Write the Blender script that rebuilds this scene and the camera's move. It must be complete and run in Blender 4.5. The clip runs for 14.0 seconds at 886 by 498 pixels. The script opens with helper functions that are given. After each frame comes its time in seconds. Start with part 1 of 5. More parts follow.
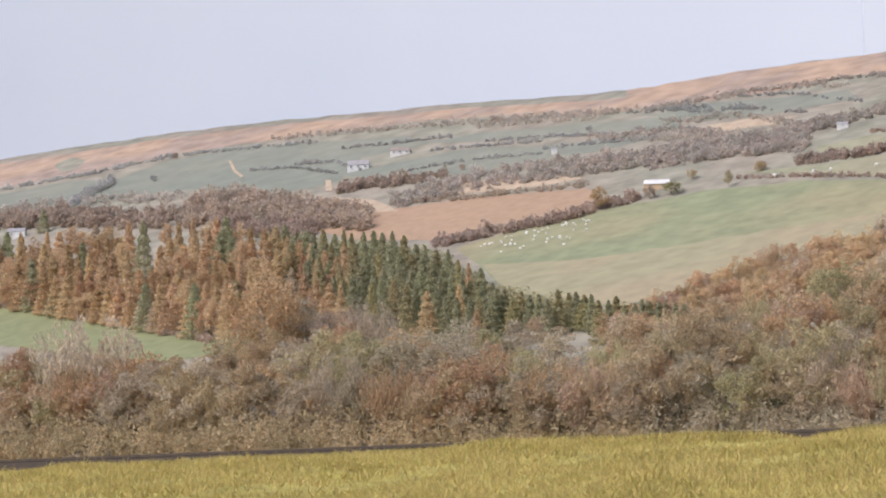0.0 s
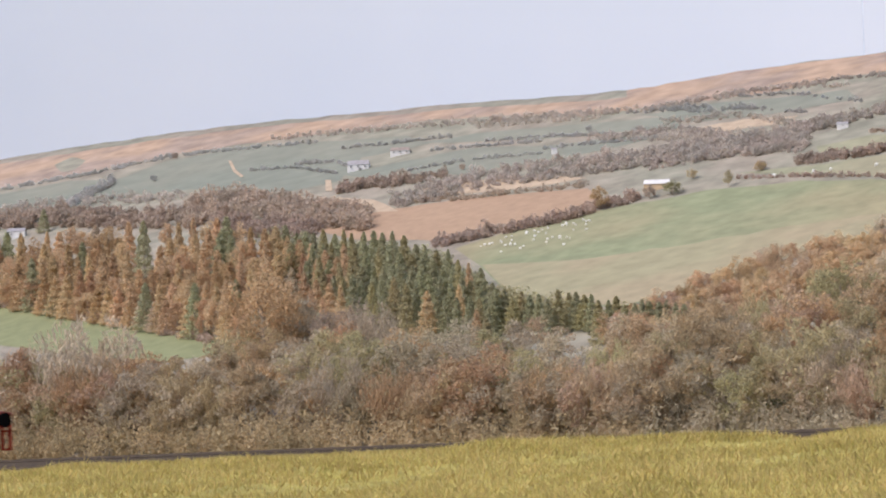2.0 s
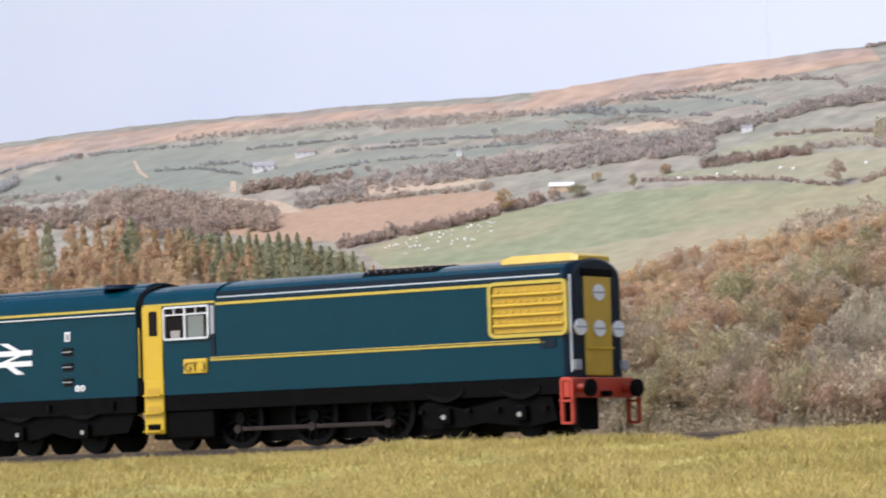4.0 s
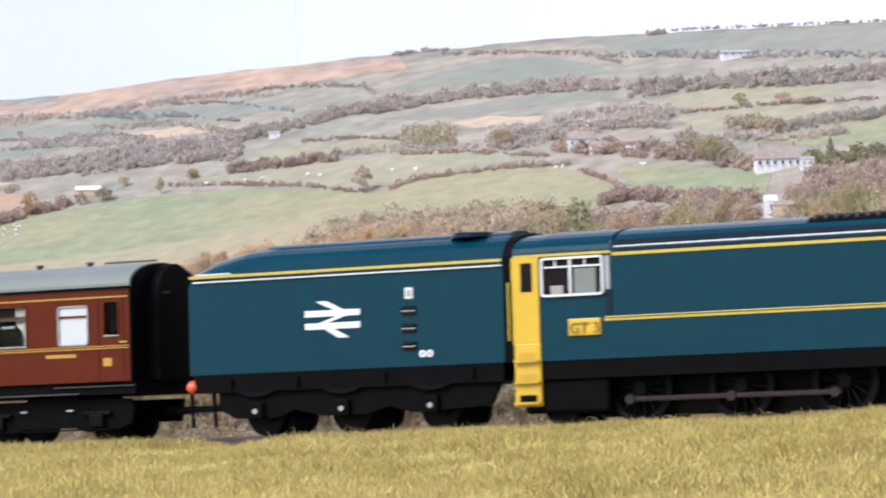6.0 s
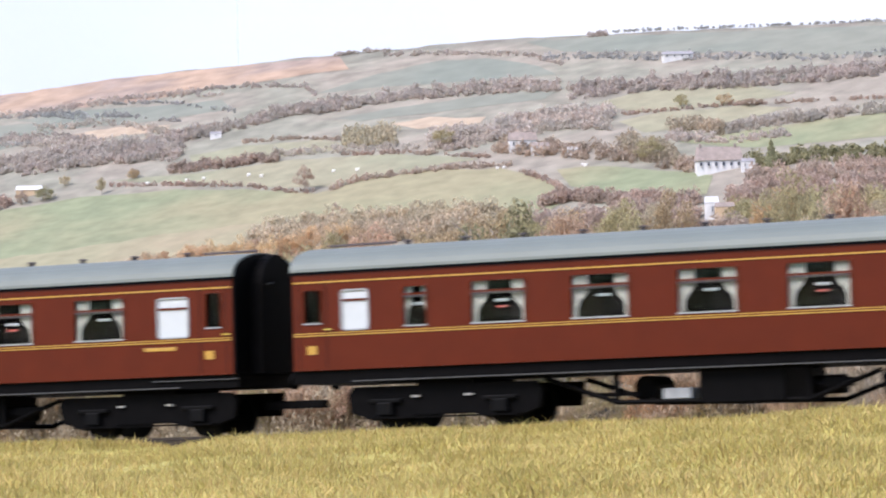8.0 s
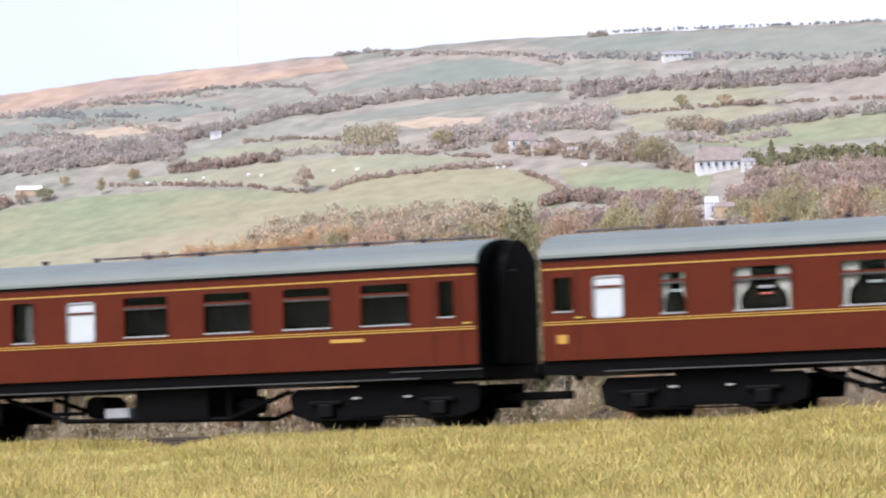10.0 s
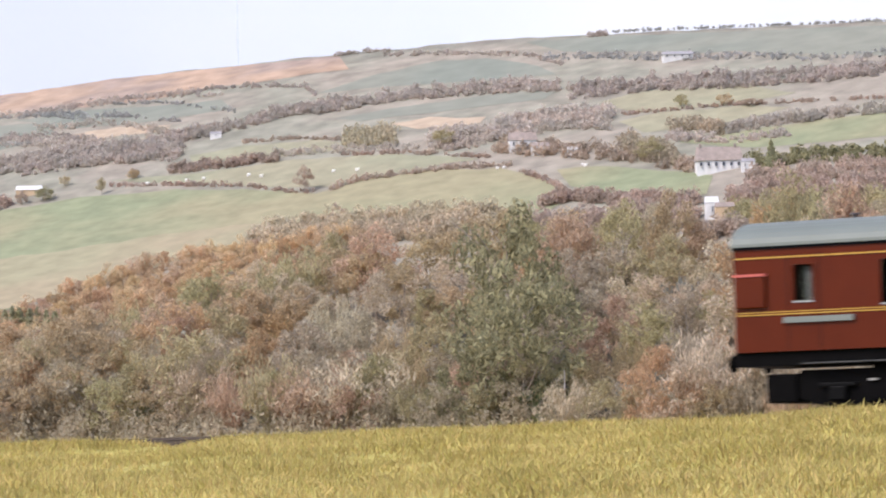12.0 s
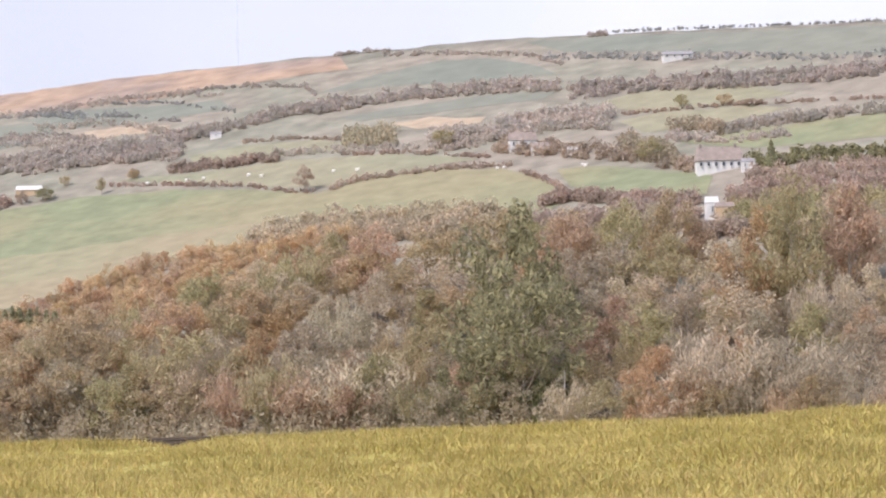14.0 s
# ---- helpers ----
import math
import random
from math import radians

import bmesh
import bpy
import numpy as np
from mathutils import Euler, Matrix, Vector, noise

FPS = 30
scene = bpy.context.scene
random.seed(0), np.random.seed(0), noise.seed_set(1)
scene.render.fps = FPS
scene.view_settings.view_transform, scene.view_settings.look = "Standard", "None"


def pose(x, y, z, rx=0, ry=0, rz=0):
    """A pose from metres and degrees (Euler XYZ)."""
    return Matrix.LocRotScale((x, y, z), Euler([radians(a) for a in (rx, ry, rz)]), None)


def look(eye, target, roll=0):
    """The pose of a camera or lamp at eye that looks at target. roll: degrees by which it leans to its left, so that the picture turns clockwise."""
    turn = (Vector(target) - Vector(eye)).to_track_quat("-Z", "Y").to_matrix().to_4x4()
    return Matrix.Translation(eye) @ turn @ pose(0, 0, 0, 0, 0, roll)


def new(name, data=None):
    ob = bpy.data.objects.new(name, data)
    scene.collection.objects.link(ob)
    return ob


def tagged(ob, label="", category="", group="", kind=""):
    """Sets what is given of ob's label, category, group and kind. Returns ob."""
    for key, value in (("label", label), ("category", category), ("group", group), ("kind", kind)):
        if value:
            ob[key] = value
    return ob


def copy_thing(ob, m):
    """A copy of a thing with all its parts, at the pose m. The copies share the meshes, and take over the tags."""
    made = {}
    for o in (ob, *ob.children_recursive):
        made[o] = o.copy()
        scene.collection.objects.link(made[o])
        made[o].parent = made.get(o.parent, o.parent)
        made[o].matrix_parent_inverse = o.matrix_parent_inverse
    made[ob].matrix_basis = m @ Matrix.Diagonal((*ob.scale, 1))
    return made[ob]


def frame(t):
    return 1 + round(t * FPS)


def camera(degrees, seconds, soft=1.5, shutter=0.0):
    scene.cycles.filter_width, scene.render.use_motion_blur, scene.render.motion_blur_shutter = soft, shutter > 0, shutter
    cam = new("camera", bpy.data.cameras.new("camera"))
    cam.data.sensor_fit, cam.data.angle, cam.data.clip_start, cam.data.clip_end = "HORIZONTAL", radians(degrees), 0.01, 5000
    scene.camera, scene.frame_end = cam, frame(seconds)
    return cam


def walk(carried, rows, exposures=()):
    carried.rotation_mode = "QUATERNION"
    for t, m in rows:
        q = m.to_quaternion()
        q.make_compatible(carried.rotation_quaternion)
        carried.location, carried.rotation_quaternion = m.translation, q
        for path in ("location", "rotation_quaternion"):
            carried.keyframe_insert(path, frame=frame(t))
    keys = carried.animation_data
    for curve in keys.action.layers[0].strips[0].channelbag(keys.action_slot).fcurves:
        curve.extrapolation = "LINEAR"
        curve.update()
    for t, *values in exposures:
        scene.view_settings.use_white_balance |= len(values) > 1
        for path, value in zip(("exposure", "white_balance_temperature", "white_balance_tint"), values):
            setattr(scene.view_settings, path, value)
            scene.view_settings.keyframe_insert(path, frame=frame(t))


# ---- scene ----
FOV = 13.94
cam = camera(FOV, 14.0, soft=2.0, shutter=0.35)
EYE = (0.0, 0.0, -0.0106)


def aim(yaw, pitch, roll):
    """Pose of the tripod head: yaw to the left, pitch up, roll, in degrees."""
    y, p, r = (radians(a) for a in (yaw, pitch, roll))
    fwd = Vector((-math.sin(y) * math.cos(p), math.cos(y) * math.cos(p), math.sin(p)))
    r0 = Vector((math.cos(y), math.sin(y), 0))
    u0 = r0.cross(fwd)
    right, up = math.cos(r) * r0 + math.sin(r) * u0, -math.sin(r) * r0 + math.cos(r) * u0
    m = Matrix((right, up, -fwd)).transposed().to_4x4()
    m.translation = EYE
    return m


FIRST, LAST = (38.008, 3.612, -1.772), (28.083, 3.454, -1.51)
walk(cam, [(t, aim(*a)) for t, a in (
    (0, FIRST), (1.2, FIRST), (2.2, FIRST), (3.0, (37.88, 3.61, -1.76)), (3.6, (37.29, 3.606, -1.7)),
    (4.0, (36.5, 3.594, -1.63)), (4.3, (35.528, 3.582, -1.597)), (4.5, (34.679, 3.572, -1.649)), (5.0, (32.478, 3.536, -1.829)),
    (5.5, (30.594, 3.503, -1.828)), (6.0, (29.013, 3.465, -1.584)), (6.5, (28.262, 3.45, -1.573)),
    (7.0, (28.106, 3.451, -1.545)), (7.5, LAST), (9.8, LAST), (12, LAST), (14, LAST))],
    exposures=[(0, 0.45, 6300, 16), (2.0, 0.45, 6300, 16), (2.6, 0.49, 6250, 16), (4.3, 0.67, 6000, 16), (5.0, 0.77, 5950, 16), (7.5, 0.89, 5850, 17), (10.8, 0.89, 5850, 17), (12.0, 0.74, 6100, 17), (12.8, 0.66, 6250, 17), (14, 0.66, 6250, 17)])

# ---- light: bright soft sky with a veiled sun high in front of the layout ----
world = bpy.data.worlds.new("sky")
scene.world = world
world.use_nodes = True
wn = world.node_tree.nodes
sky = wn.new("ShaderNodeTexSky")
sky.sky_type, sky.sun_disc = 'NISHITA', False
SUN_EL, SUN_AZ = radians(44), radians(203)
sky.sun_elevation, sky.sun_rotation = SUN_EL, SUN_AZ
world.node_tree.links.new(sky.outputs[0], wn["Background"].inputs[0])
wn["Background"].inputs[1].default_value = 0.15
sun = new("sun", bpy.data.lights.new("sun", 'SUN'))
sun.data.energy, sun.data.angle, sun.data.color = 2.7, radians(28), (1.0, 0.92, 0.82)
sun_dir = Vector((math.sin(SUN_AZ) * math.cos(SUN_EL), math.cos(SUN_AZ) * math.cos(SUN_EL), math.sin(SUN_EL)))
sun.matrix_world = look(sun_dir * 4, (0, 0, 0))


# ---- materials ----
def mat(name, color, rough=0.6, metal=0.0, var=0.12, scale=400.0, bump=0.0, bscale=900.0, island=0.0, hue=0.0, objvar=0.0, coat=0.0, spec=0.5, thin=0.0, second=None, second_scale=30.0):
    """A surface with grain at two scales; island: lightness change per piece; second: a second colour in broad patches."""
    m = bpy.data.materials.new(name)
    m.use_nodes = True
    n, l = m.node_tree.nodes, m.node_tree.links
    b = n["Principled BSDF"]
    b.inputs["Roughness"].default_value, b.inputs["Metallic"].default_value = rough, metal
    b.inputs["Specular IOR Level"].default_value = spec
    b.inputs["Coat Weight"].default_value = coat
    tc = n.new("ShaderNodeTexCoord")
    no = n.new("ShaderNodeTexNoise")
    no.inputs["Scale"].default_value, no.inputs["Detail"].default_value = scale, 6
    l.new(tc.outputs["Object"], no.inputs["Vector"])
    base = n.new("ShaderNodeMix")
    base.data_type = 'RGBA'
    base.inputs["A"].default_value = (*color, 1)
    base.inputs["B"].default_value = (*(second or color), 1)
    if second:
        n2 = n.new("ShaderNodeTexNoise")
        n2.inputs["Scale"].default_value, n2.inputs["Detail"].default_value = second_scale, 4
        l.new(tc.outputs["Object"], n2.inputs["Vector"])
        r2 = n.new("ShaderNodeMapRange")
        r2.inputs[1].default_value, r2.inputs[2].default_value = 0.42, 0.6
        l.new(n2.outputs[0], r2.inputs[0])
        l.new(r2.outputs[0], base.inputs["Factor"])
    else:
        base.inputs["Factor"].default_value = 0
    hsv = n.new("ShaderNodeHueSaturation")
    l.new(base.outputs["Result"], hsv.inputs["Color"])
    val = n.new("ShaderNodeMapRange")
    val.inputs[1].default_value, val.inputs[2].default_value = 0.3, 0.7
    val.inputs[3].default_value, val.inputs[4].default_value = 1 - var, 1 + var
    l.new(no.outputs[0], val.inputs[0])
    out = val.outputs[0]
    for amount, node, socket in ((island, "ShaderNodeNewGeometry", "Random Per Island"), (objvar, "ShaderNodeObjectInfo", "Random")):
        if amount:
            g = n.new(node)
            r = n.new("ShaderNodeMapRange")
            r.inputs[3].default_value, r.inputs[4].default_value = 1 - amount, 1 + amount
            l.new(g.outputs[socket], r.inputs[0])
            mu = n.new("ShaderNodeMath")
            mu.operation = 'MULTIPLY'
            l.new(out, mu.inputs[0]), l.new(r.outputs[0], mu.inputs[1])
            out = mu.outputs[0]
            if hue:
                h = n.new("ShaderNodeMapRange")
                h.inputs[3].default_value, h.inputs[4].default_value = 0.5 - hue, 0.5 + hue
                wv = n.new("ShaderNodeMath")
                wv.operation = 'FRACT'
                w2 = n.new("ShaderNodeMath")
                w2.operation = 'MULTIPLY'
                w2.inputs[1].default_value = 7.31
                l.new(g.outputs[socket], w2.inputs[0]), l.new(w2.outputs[0], wv.inputs[0]), l.new(wv.outputs[0], h.inputs[0])
                l.new(h.outputs[0], hsv.inputs["Hue"])
    l.new(out, hsv.inputs["Value"])
    l.new(hsv.outputs[0], b.inputs["Base Color"])
    if thin:
        tr = n.new("ShaderNodeBsdfTranslucent")
        mx = n.new("ShaderNodeMixShader")
        mx.inputs[0].default_value = thin
        l.new(hsv.outputs[0], tr.inputs["Color"])
        l.new(b.outputs[0], mx.inputs[1]), l.new(tr.outputs[0], mx.inputs[2])
        l.new(mx.outputs[0], n["Material Output"].inputs["Surface"])
    if bump:
        nb = n.new("ShaderNodeTexNoise")
        nb.inputs["Scale"].default_value, nb.inputs["Detail"].default_value = bscale, 4
        l.new(tc.outputs["Object"], nb.inputs["Vector"])
        bp = n.new("ShaderNodeBump")
        bp.inputs["Strength"].default_value, bp.inputs["Distance"].default_value = bump, 0.001
        l.new(nb.outputs[0], bp.inputs["Height"])
        l.new(bp.outputs[0], b.inputs["Normal"])
    return m


def glass_mat(name, tint=(0.8, 0.85, 0.85)):
    m = bpy.data.materials.new(name)
    m.use_nodes = True
    b = m.node_tree.nodes["Principled BSDF"]
    b.inputs["Base Color"].default_value = (*tint, 1)
    b.inputs["Transmission Weight"].default_value, b.inputs["Roughness"].default_value, b.inputs["IOR"].default_value = 1, 0.03, 1.1
    return m


BLUE = mat("rail_blue_paint", (0.001, 0.0275, 0.042), 0.2, var=0.08, scale=150, bump=0.02, spec=0.10)
DARK_BLUE = mat("dark_blue_paint", (0.002, 0.009, 0.018), 0.3, var=0.06, scale=150, spec=0.15)
YELLOW = mat("warning_yellow_paint", (0.47, 0.305, 0.004), 0.4, var=0.06, scale=200)
# darker copy of the yellow, with shade on set-back panels put into its colour
YELLOW_SHADED = mat("shaded_yellow_paint", (0.39, 0.235, 0.005), 0.45, var=0.08, scale=200)
LINE_YELLOW = mat("lining_yellow", (0.41, 0.31, 0.03), 0.4, var=0.05)
WHITE = mat("white_paint", (0.6, 0.6, 0.585), 0.45, var=0.04)
SILVER = mat("bright_metal_trim", (0.6, 0.61, 0.62), 0.3, metal=0.6, var=0.05)
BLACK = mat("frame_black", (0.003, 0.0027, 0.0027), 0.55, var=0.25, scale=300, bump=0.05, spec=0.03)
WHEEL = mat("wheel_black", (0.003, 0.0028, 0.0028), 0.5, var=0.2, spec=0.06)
STEEL = mat("worn_steel", (0.35, 0.33, 0.31), 0.35, metal=0.9, var=0.15)
ROD_BROWN = mat("oily_rod_metal", (0.022, 0.016, 0.013), 0.6, var=0.25, spec=0.15)
RED = mat("buffer_beam_red", (0.36, 0.028, 0.008), 0.4, var=0.08)
ORANGE = mat("orange_lamp_paint", (0.6, 0.085, 0.03), 0.35, var=0.05)
MAROON = mat("coach_maroon_paint", (0.073, 0.0112, 0.0028), 0.3, var=0.08, scale=120, bump=0.02, spec=0.10)
COACH_LINE = mat("coach_gold_lining", (0.36, 0.2, 0.016), 0.4, var=0.05)
ROOF_GREY = mat("coach_roof_grey", (0.133, 0.148, 0.128), 0.6, var=0.06, scale=60, bump=0.03)
VENT_GREY = mat("roof_vent_brown", (0.06, 0.045, 0.04), 0.6)
CURTAIN = mat("cream_curtain_cloth", (0.27, 0.25, 0.215), 0.8, var=0.12)
# near-black: shade inside windows and louvres is put into this colour
UNLIT_DARK = mat("unlit_dark", (0.008, 0.006, 0.006), 0.8, spec=0.1)
FROST = mat("frosted_window", (0.42, 0.435, 0.43), 0.5, var=0.03)
PALE_GREY = mat("pale_grey_board", (0.25, 0.255, 0.25), 0.6, var=0.15)
TRIM_GREY = mat("dull_grey_trim", (0.055, 0.053, 0.05), 0.6, var=0.2, spec=0.2)
TABLE_WHITE = mat("table_lamp_white", (0.6, 0.6, 0.62), 0.5)
TABLE_RED = mat("table_red", (0.4, 0.08, 0.06), 0.6)
PANE = glass_mat("window_glass")

GRASS = mat("static_grass_fibres", (0.50, 0.40, 0.145), 0.75, var=0.12, scale=90, island=0.25, hue=0.018, spec=0.15, thin=0.4, second=(0.41, 0.33, 0.105), second_scale=38)
TURF = mat("turf_mat", (0.42, 0.35, 0.08), 0.9, var=0.25, scale=300, bump=0.4, second=(0.34, 0.29, 0.07), second_scale=40)
BALLAST = mat("ballast_stone", (0.11, 0.09, 0.075), 0.9, var=0.3, island=0.3, bump=0.3)
SLEEPER = mat("sleeper_brown", (0.06, 0.045, 0.035), 0.8, var=0.25, objvar=0.2, bump=0.2)
RAIL = mat("rail_steel", (0.07, 0.05, 0.038), 0.45, metal=0.4, var=0.15)
SOIL = mat("leaf_litter_ground", (0.17, 0.13, 0.095), 0.95, var=0.3, scale=200, bump=0.4)
SKYCARD = mat("sky_board_print", (0.63, 0.67, 0.73), 0.9, var=0.02, scale=3, second=(0.71, 0.725, 0.75), second_scale=1.6, spec=0.1)

MEADOW = mat("meadow_green", (0.27, 0.24, 0.145), 0.9, var=0.14, scale=120, second=(0.215, 0.23, 0.135), second_scale=9, bump=0.15, spec=0.1)
MEADOW_DRY = mat("meadow_dry", (0.275, 0.25, 0.165), 0.9, var=0.14, scale=120, second=(0.25, 0.245, 0.16), second_scale=12, bump=0.15, spec=0.1)
MEADOW_BRIGHT = mat("meadow_bright_green", (0.205, 0.215, 0.112), 0.9, var=0.12, scale=160, bump=0.15, spec=0.1)
# meadow green made greyer and bluer: distance haze put into the colour
MEADOW_HAZED = mat("hazed_meadow", (0.215, 0.215, 0.17), 0.9, var=0.1, scale=90, second=(0.195, 0.205, 0.165), second_scale=12, spec=0.1)
PLOUGH = mat("ploughed_earth", (0.33, 0.225, 0.15), 0.95, var=0.1, scale=200, bump=0.2, spec=0.1)
STUBBLE = mat("pale_stubble", (0.40, 0.31, 0.22), 0.95, var=0.14, scale=150, bump=0.2, spec=0.1)
MEADOW_TAN = mat("meadow_tan", (0.30, 0.25, 0.16), 0.9, var=0.12, scale=120, second=(0.275, 0.25, 0.155), second_scale=14, bump=0.15, spec=0.1)
MOOR = mat("bracken_moor", (0.36, 0.255, 0.18), 0.95, var=0.22, scale=90, second=(0.295, 0.225, 0.18), second_scale=22, bump=0.2, spec=0.1)
HILL = mat("hedged_hillside", (0.27, 0.235, 0.185), 0.95, var=0.24, scale=90, second=(0.24, 0.228, 0.175), second_scale=18, bump=0.2, spec=0.1)


# ---- helpers for building ----
def link_mesh(name, verts, faces, material, parent=None, smooth=False):
    me = bpy.data.meshes.new(name)
    me.from_pydata(verts, [], faces)
    me.materials.append(material)
    if smooth:
        me.shade_smooth()
    ob = new(name, me)
    ob.parent = parent
    return ob


FIT = Matrix.Identity(4)


def part(name, bm, material, parent=None, label="", smooth=False):
    me = bpy.data.meshes.new(name)
    bmesh.ops.recalc_face_normals(bm, faces=bm.faces)
    bm.transform(FIT)
    bm.to_mesh(me)
    bm.free()
    for x in (material if isinstance(material, (list, tuple)) else [material]):
        me.materials.append(x)
    if smooth:
        me.shade_smooth()
    ob = new(name, me)
    ob.parent = parent
    return tagged(ob, label)


def add_box(bm, x0, x1, y0, y1, z0, z1, bevel=0.0):
    r = bmesh.ops.create_cube(bm, size=1)
    vs = r["verts"]
    bmesh.ops.scale(bm, vec=(abs(x1 - x0), abs(y1 - y0), abs(z1 - z0)), verts=vs)
    bmesh.ops.translate(bm, vec=((x0 + x1) / 2, (y0 + y1) / 2, (z0 + z1) / 2), verts=vs)
    if bevel:
        es = {e for v in vs for e in v.link_edges}
        bmesh.ops.bevel(bm, geom=list(es), offset=bevel, segments=2, affect='EDGES', profile=0.5)
    return bm


def box(x0, x1, y0, y1, z0, z1, bevel=0.0):
    return add_box(bmesh.new(), x0, x1, y0, y1, z0, z1, bevel)


def add_cyl(bm, a, b, r, r2=None, seg=12):
    a, b = Vector(a), Vector(b)
    m = Matrix.Translation((a + b) / 2) @ (b - a).to_track_quat('Z', 'Y').to_matrix().to_4x4()
    bmesh.ops.create_cone(bm, cap_ends=True, segments=seg, radius1=r, radius2=r if r2 is None else r2, depth=(b - a).length, matrix=m)
    return bm


def cyl(a, b, r, r2=None, seg=12):
    return add_cyl(bmesh.new(), a, b, r, r2, seg)


def extrude_profile(profile, stations):
    """A skin through one closed profile of (y, z) repeated at stations of (x, y scale, z scale, z pivot)."""
    bm = bmesh.new()
    rings = [[bm.verts.new((x, y * sy, zp + (z - zp) * sz)) for y, z in profile] for x, sy, sz, zp in stations]
    n = len(profile)
    for a, b in zip(rings, rings[1:]):
        for i in range(n):
            bm.faces.new((a[i], a[(i + 1) % n], b[(i + 1) % n], b[i]))
    bm.faces.new(rings[0])
    bm.faces.new(rings[-1])
    return bm


def outline_prism(points, axis_y, depth):
    """A plate in the x-z plane at axis_y, depth thick towards +y."""
    bm = bmesh.new()
    a = [bm.verts.new((x, axis_y, z)) for x, z in points]
    b = [bm.verts.new((x, axis_y + depth, z)) for x, z in points]
    bm.faces.new(a)
    bm.faces.new(b)
    n = len(points)
    for i in range(n):
        bm.faces.new((a[i], a[(i + 1) % n], b[(i + 1) % n], b[i]))
    return bm


# ---- the lie of the land: scenery rising behind the track, placed to fit the camera's view ----
HEAD_A, HEAD_B = aim(*FIRST).to_3x3(), aim(*LAST).to_3x3()
FOC = 784 / math.tan(radians(FOV / 2))
SLOPE, FOOT_Y, FOOT_Z = 0.36, 0.958, -0.012


def sight(board, x, y):
    """Direction through a position in the first ('A', left half) or last ('B', right half) camera view."""
    return (HEAD_A if board == 'A' else HEAD_B) @ Vector(((x - 784) / FOC, (441 - y) / FOC, -1))


def swell(p):
    """Gentle rise and fall of the hillside."""
    return 0.010 * noise.noise(Vector((p.x * 3.1, p.y * 4.0, 0.3))) + 0.004 * noise.noise(Vector((p.x * 9, p.y * 11, 4.7)))


def land(board, x, y, lift=0.0):
    """The place on the hillside behind a camera-view position, lift metres nearer; also metres per view unit there."""
    d = sight(board, x, y)
    t = (FOOT_Z - EYE[2] - FOOT_Y * SLOPE) / (d.z - SLOPE * d.y)
    p = Vector(EYE) + d * t
    t += swell(p) - lift
    return Vector(EYE) + d * t, t / FOC


def field(name, board, points, material, label, lift=0.0006, cat="field"):
    """A field sheet placed from camera-view positions, lifted slightly toward the camera."""
    bm = bmesh.new()
    f = bm.faces.new([bm.verts.new((x, y, 0)) for x, y in points])
    bmesh.ops.triangulate(bm, faces=[f])
    for _ in range(4):
        long = [e for e in bm.edges if e.calc_length() > 45]
        if not long:
            break
        bmesh.ops.subdivide_edges(bm, edges=long, cuts=1, use_grid_fill=False)
        bmesh.ops.triangulate(bm, faces=[g for g in bm.faces if len(g.verts) > 3])
    for v in bm.verts:
        edge = 0 if not v.is_boundary else 3.0 * noise.noise(Vector((v.co.x * 0.03, v.co.y * 0.05, 2.2)))
        v.co = land(board, v.co.x, v.co.y + edge, lift)[0]
    ob = part(name, bm, material, None, smooth=True)
    return tagged(ob, label, cat, kind="structure")


# hillside sheet and ridge
RIDGE = [(-1700, 355), (-1421, 309), (-1228, 280), (-1074, 258), (-935, 240), (-764, 221), (-652, 211), (-487, 200), (-324, 187), (-71, 175), (73, 163), (174, 147), (324, 125), (420, 117), (530, 103), (720, 86), (850, 72), (1040, 62), (1300, 50), (1568, 37), (1900, 28)]


def ridge(u):
    for (a, p), (b, q) in zip(RIDGE, RIDGE[1:]):
        if a <= u <= b:
            return p + (q - p) * (u - a) / (b - a) + 2.5 * noise.noise(Vector((u * 0.02, 0, 0))) + 1.2 * noise.noise(Vector((u * 0.11, 5, 0)))
    return RIDGE[0][1] if u < RIDGE[0][0] else RIDGE[-1][1]


us = list(range(-2600, 3001, 20))
rows_v = [i / 44 for i in range(45)]
verts, faces = [], []
for k in rows_v:
    for u in us:
        v = 840 + (ridge(u) - 840) * k
        verts.append(land('B', u, v)[0])
back = len(verts)
for u in us:
    p = verts[44 * len(us) + us.index(u)]
    verts.append(Vector((p.x, p.y + 0.12, p.z - 0.06)))
n = len(us)
for r in range(45):
    for c in range(n - 1):
        faces.append((r * n + c, r * n + c + 1, (r + 1) * n + c + 1, (r + 1) * n + c))
tagged(link_mesh("hillside", verts, faces, HILL, smooth=True), "brown and green hedged hillside rising behind the railway", "hill", kind="structure")

# sky board, bowed round the far side
verts, faces = [], []
for i in range(41):
    a = radians(-75 + 3.0 * i)
    for z in (-0.1, 0.2, 0.5, 0.9, 1.6):
        verts.append((-2.6 * math.sin(a), 2.6 * math.cos(a) - 0.25, z))
for i in range(40):
    for j in range(4):
        faces.append((i * 5 + j, i * 5 + j + 1, i * 5 + j + 6, i * 5 + j + 5))
tagged(link_mesh("backdrop", verts, faces, SKYCARD, smooth=True), "pale blue hazy sky board behind the hills", "backdrop", kind="structure")

# baseboard ground
verts = [(-6, -6, -0.06), (6, -6, -0.06), (6, 6, -0.06), (-6, 6, -0.06)]
tagged(link_mesh("ground", verts, [(0, 1, 2, 3)], SOIL), "brown bare baseboard ground under the scenery", "ground", kind="structure")

